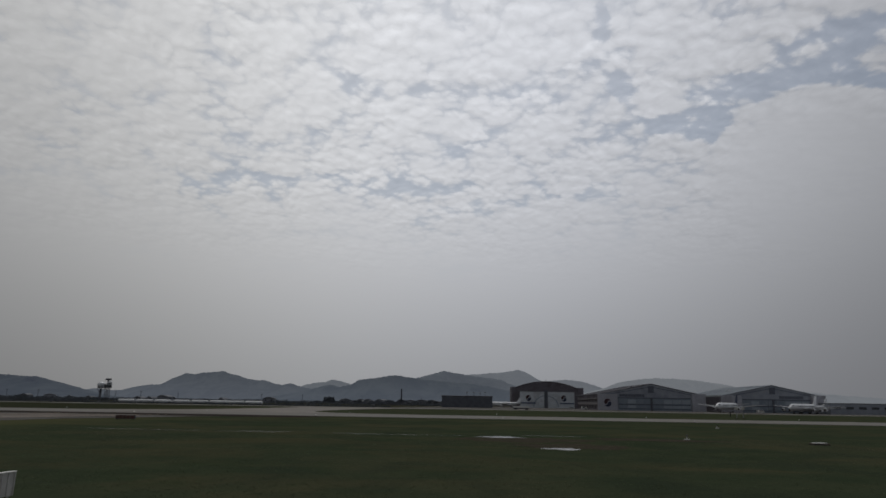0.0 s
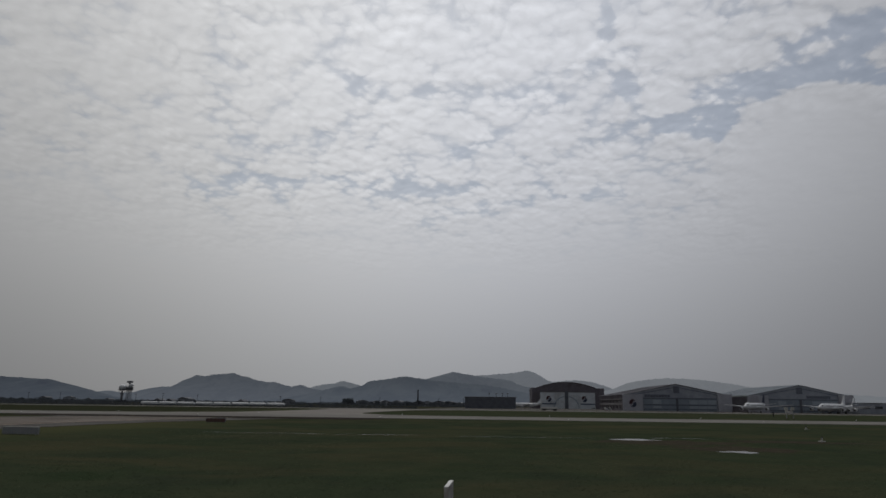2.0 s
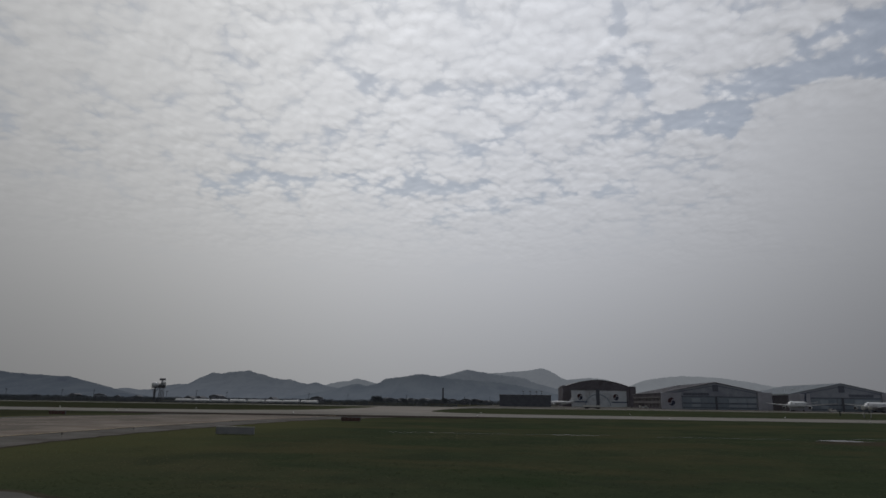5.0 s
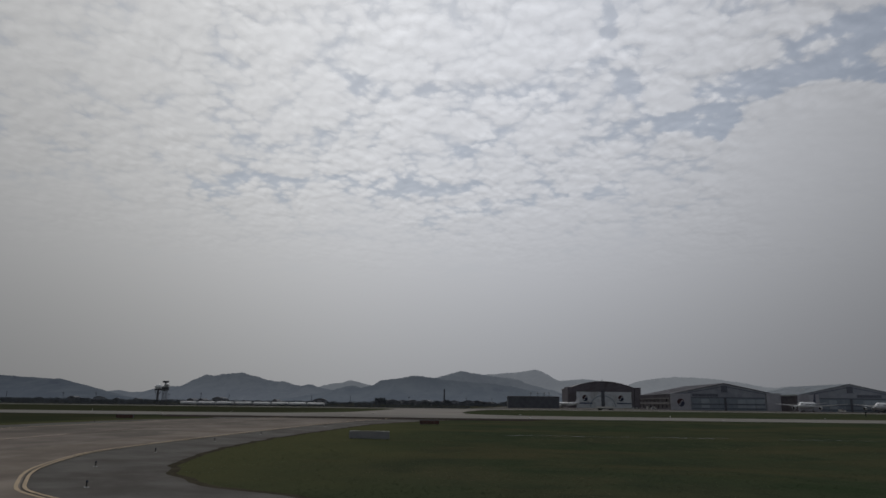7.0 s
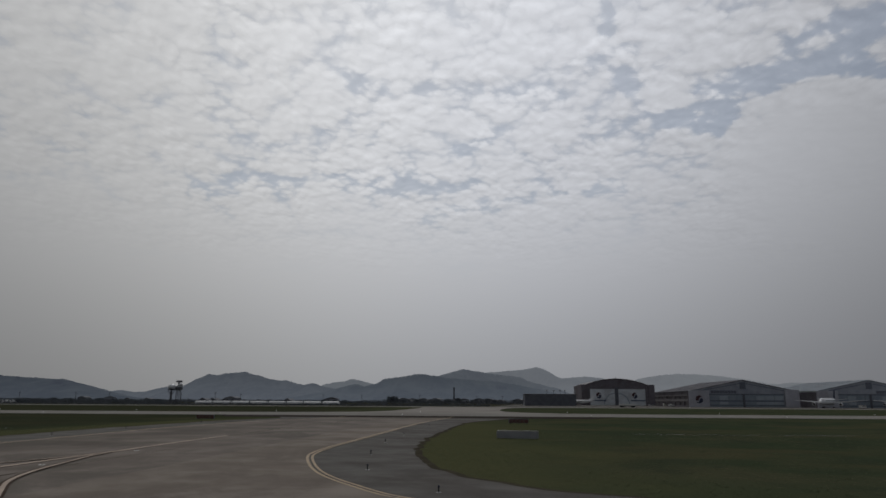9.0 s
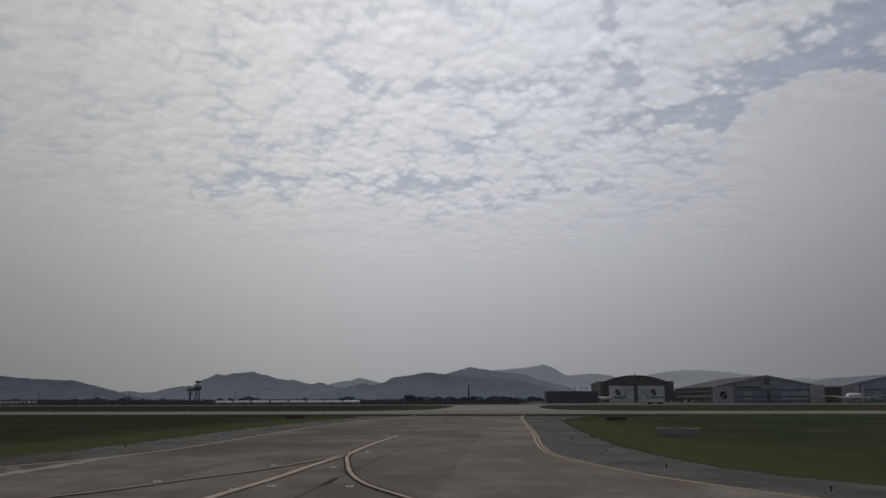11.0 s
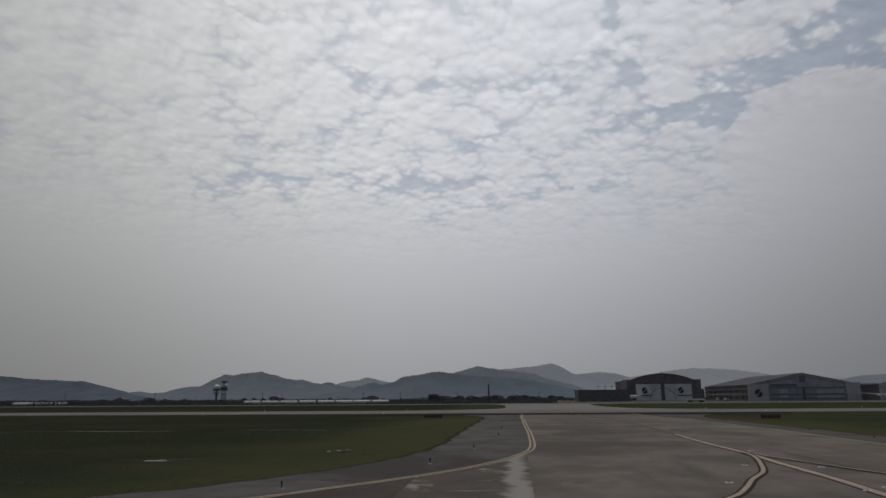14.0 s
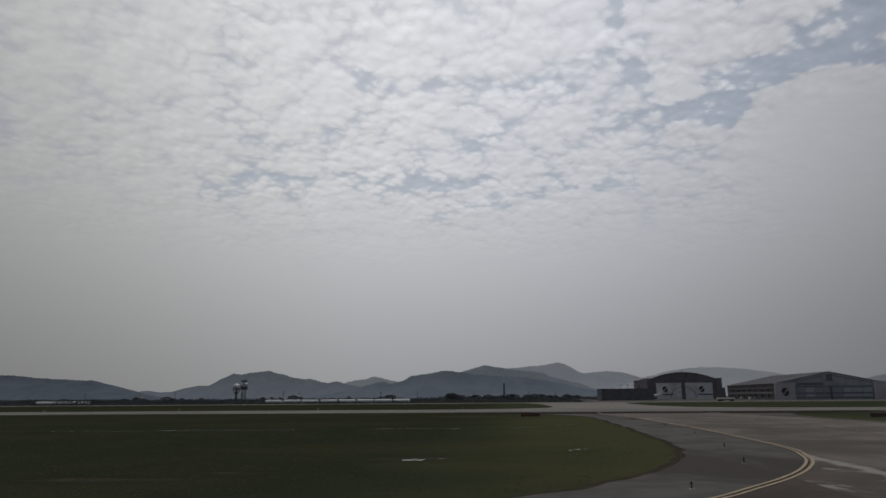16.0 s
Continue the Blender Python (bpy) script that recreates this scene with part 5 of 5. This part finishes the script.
def edge_light(at):
    e = thing("edge_light", at, "short taxiway edge light with a blue lens", "light", "blue taxiway edge lights")
    part("base_plate", tube(bmesh.new(), 0.10, 0.09, (0, 0, 0), (0, 0, 0.015), 14), steel_mat, e, "pale metal base ring")
    part("stem", tube(bmesh.new(), 0.03, 0.025, (0, 0, 0.015), (0, 0, 0.18), 8), dark_mat, e)
    head = part("housing", tube(bmesh.new(), 0.045, 0.055, (0, 0, 0.18), (0, 0, 0.22), 12), dark_mat, e)
    part("lens", tube(bmesh.new(), 0.045, 0.03, (0, 0, 0.22), (0, 0, 0.28), 12), lamp_blue_mat, head, "blue glass lens")
    return e


first_edge = edge_light((-66.0, 27.8, 0.02))
for x, y in ((-70.2, 35.6), (-71.6, 45.0), (-72.4, 57.0), (-72.2, 68.4), (-71.7, 94.0), (-110.75, 27.2), (-105.7, 36.2), (-103.67, 45.5), (-101.95, 58.2), (-101.55, 69.8), (-101.2, 88), (-119.5, 22.5), (-58.5, 23.7)):
    copy_thing(first_edge, Matrix.Translation((x, y, 0.02)))


def runway_light(at):
    e = thing("runway_light", at, "short white runway edge light", "light", "runway edge lights")
    part("base_plate", tube(bmesh.new(), 0.2, 0.18, (0, 0, 0), (0, 0, 0.03), 14), steel_mat, e)
    part("stem", tube(bmesh.new(), 0.06, 0.05, (0, 0, 0.03), (0, 0, 0.3), 8), dark_mat, e)
    part("lens", tube(bmesh.new(), 0.13, 0.09, (0, 0, 0.3), (0, 0, 0.46), 12), white_mat, e, "clear white lens")
    return e


def equipment_stand(at, height, label):
    e = thing("equipment_stand", at, label, "mast")
    for x in (-1.1, 1.1):
        p = part("post", tube(bmesh.new(), 0.13, 0.1, (x, 0, 0), (x, 0, height), 8), steel_mat, e)
        part("box", boxed(x - 0.45, -0.35, height - 1.0, x + 0.45, 0.35, height, 0.04), sign_back_mat, p)
        part("footing", boxed(x - 0.5, -0.5, 0, x + 0.5, 0.5, 0.15, 0.03), pale_slab_mat, p)
    part("cross_rail", boxed(-1.0, -0.05, height * 0.45, 1.0, 0.05, height * 0.45 + 0.12), steel_mat, e)


equipment_stand((90.4, 241, 0), 3.9, "pair of steel posts carrying pale equipment boxes")
stub = thing("marker_post", (104.1, 287.5, 0), "short dark marker post in the grass", "marker")
part("post", tube(bmesh.new(), 0.2, 0.18, (0, 0, 0), (0, 0, 1.5), 8), dark_mat, stub)
part("cap", boxed(-0.35, -0.25, 1.5, 0.35, 0.25, 1.9, 0.04), dark_mat, stub)
first_runway = runway_light((-84, 164.6, 0.05))
for k in range(-6, 7):
    if k:
        copy_thing(first_runway, Matrix.Translation((-84 + k * 45, 164.6, 0.0 if abs(k) > 0 else 0.05)))
    copy_thing(first_runway, Matrix.Translation((-84 + k * 45, 210.4, 0.0 if k not in (0, -1) else 0.04)))

# ---------------------------------------------------------------- grass blades


def grass_blades():
    rnd = np.random.default_rng(4)
    n = 52000
    x = rnd.uniform(-175, 45, n)
    y = 23.5 + 60 * rnd.random(n) ** 1.6
    spill = rnd.uniform(-1.3, 1.3, n)
    edge = np.array(SHOULDER)
    after = np.roll(edge, -1, axis=0)

    def on_shoulder(px, py):
        hit = np.zeros(len(px), bool)
        for (x0, y0), (x1, y1) in zip(edge, after):
            if y0 != y1:
                hit ^= ((y0 > py) != (y1 > py)) & (px < (x1 - x0) * (py - y0) / (y1 - y0) + x0)
        return hit

    keep = ~(on_shoulder(x, y) & on_shoulder(x + spill, y + abs(spill) * 0.8)) & ~((-18.6 < x) & (x < -14.6) & (18 < y) & (y < 26.9))
    x, y = x[keep], y[keep]
    n = len(x)
    clump = np.array([noise.noise((a * 0.12, b * 0.12, 0)) for a, b in zip(x, y)])
    tall = rnd.uniform(0.012, 0.035, n) * (1 + 0.7 * clump.clip(-0.6, 1))
    verts, faces = [], []
    for k in range(3):
        a = rnd.uniform(0, 6.28, n)
        w = rnd.uniform(0.015, 0.035, n)
        lean = rnd.uniform(-0.16, 0.16, (n, 2))
        base = np.stack([x + 0.05 * np.cos(a * 3), y + 0.05 * np.sin(a * 3)], 1)
        side = np.stack([np.cos(a), np.sin(a)], 1) * w[:, None]
        tri = np.zeros((n, 3, 3))
        tri[:, 0, :2], tri[:, 1, :2], tri[:, 2, :2] = base - side, base + side, base + lean
        tri[:, 2, 2] = tall
        start = k * n * 3
        verts.append(tri.reshape(-1, 3))
        faces.append(start + np.arange(n * 3).reshape(-1, 3))
    me = bpy.data.meshes.new("grass")
    me.from_pydata(np.concatenate(verts).tolist(), [], np.concatenate(faces).tolist())
    me.materials.append(tuft_mat)
    tagged(new("grass", me), "short mown grass blades beside the taxiway", "grass", kind="stuff")


grass_blades()

# ---------------------------------------------------------------- concrete slabs of the taxiway
paved = tagged(solid("taxiway", tiled(PAVED, 0.032), joint_mat), "brownish grey concrete taxiway with dark joints", "taxiway", kind="structure")
LANES = [-12.6 + 4.97 * k for k in range(-13, 16)]
for row in range(15):
    y0, y1 = 13.5 + row * 9.6, min(13.5 + (row + 1) * 9.6, 148)
    for a, b in zip(LANES, LANES[1:]):
        lean = [-87.7 + 0.033 * (y - 45) for y in (y0, y1)]
        cell = [(lean[0] + a + 0.009, y0 + 0.009), (lean[0] + b - 0.009, y0 + 0.009), (lean[1] + b - 0.009, y1 - 0.009), (lean[1] + a + 0.009, y1 - 0.009)]
        poly = clipped(PAVED, cell)
        if len(poly) < 3 or area(poly) < 0.3:
            continue
        middle = (a + b) / 2
        paint = pale_slab_mat if -17.5 < middle < -12.6 and y0 < 42 else (dark_slab_mat if middle < -12.6 else (slab_mat if middle < 5 else warm_slab_mat))
        solid("slab", sheet(poly, 0.045 + 0.003 * random.random()), paint, paved)

# ---------------------------------------------------------------- let the ground and all that stands on it follow the rise
for ob in list(bpy.data.objects):
    if ob.parent is None and ob.type == "EMPTY":
        spot = ob.matrix_basis.translation
        ob.matrix_basis.translation.z += rise(spot.x, spot.y)
    elif ob.type == "MESH" and (ob.parent is None or ob.parent.name == "taxiway"):
        for v in ob.data.vertices:
            v.co.z += rise(v.co.x, v.co.y)
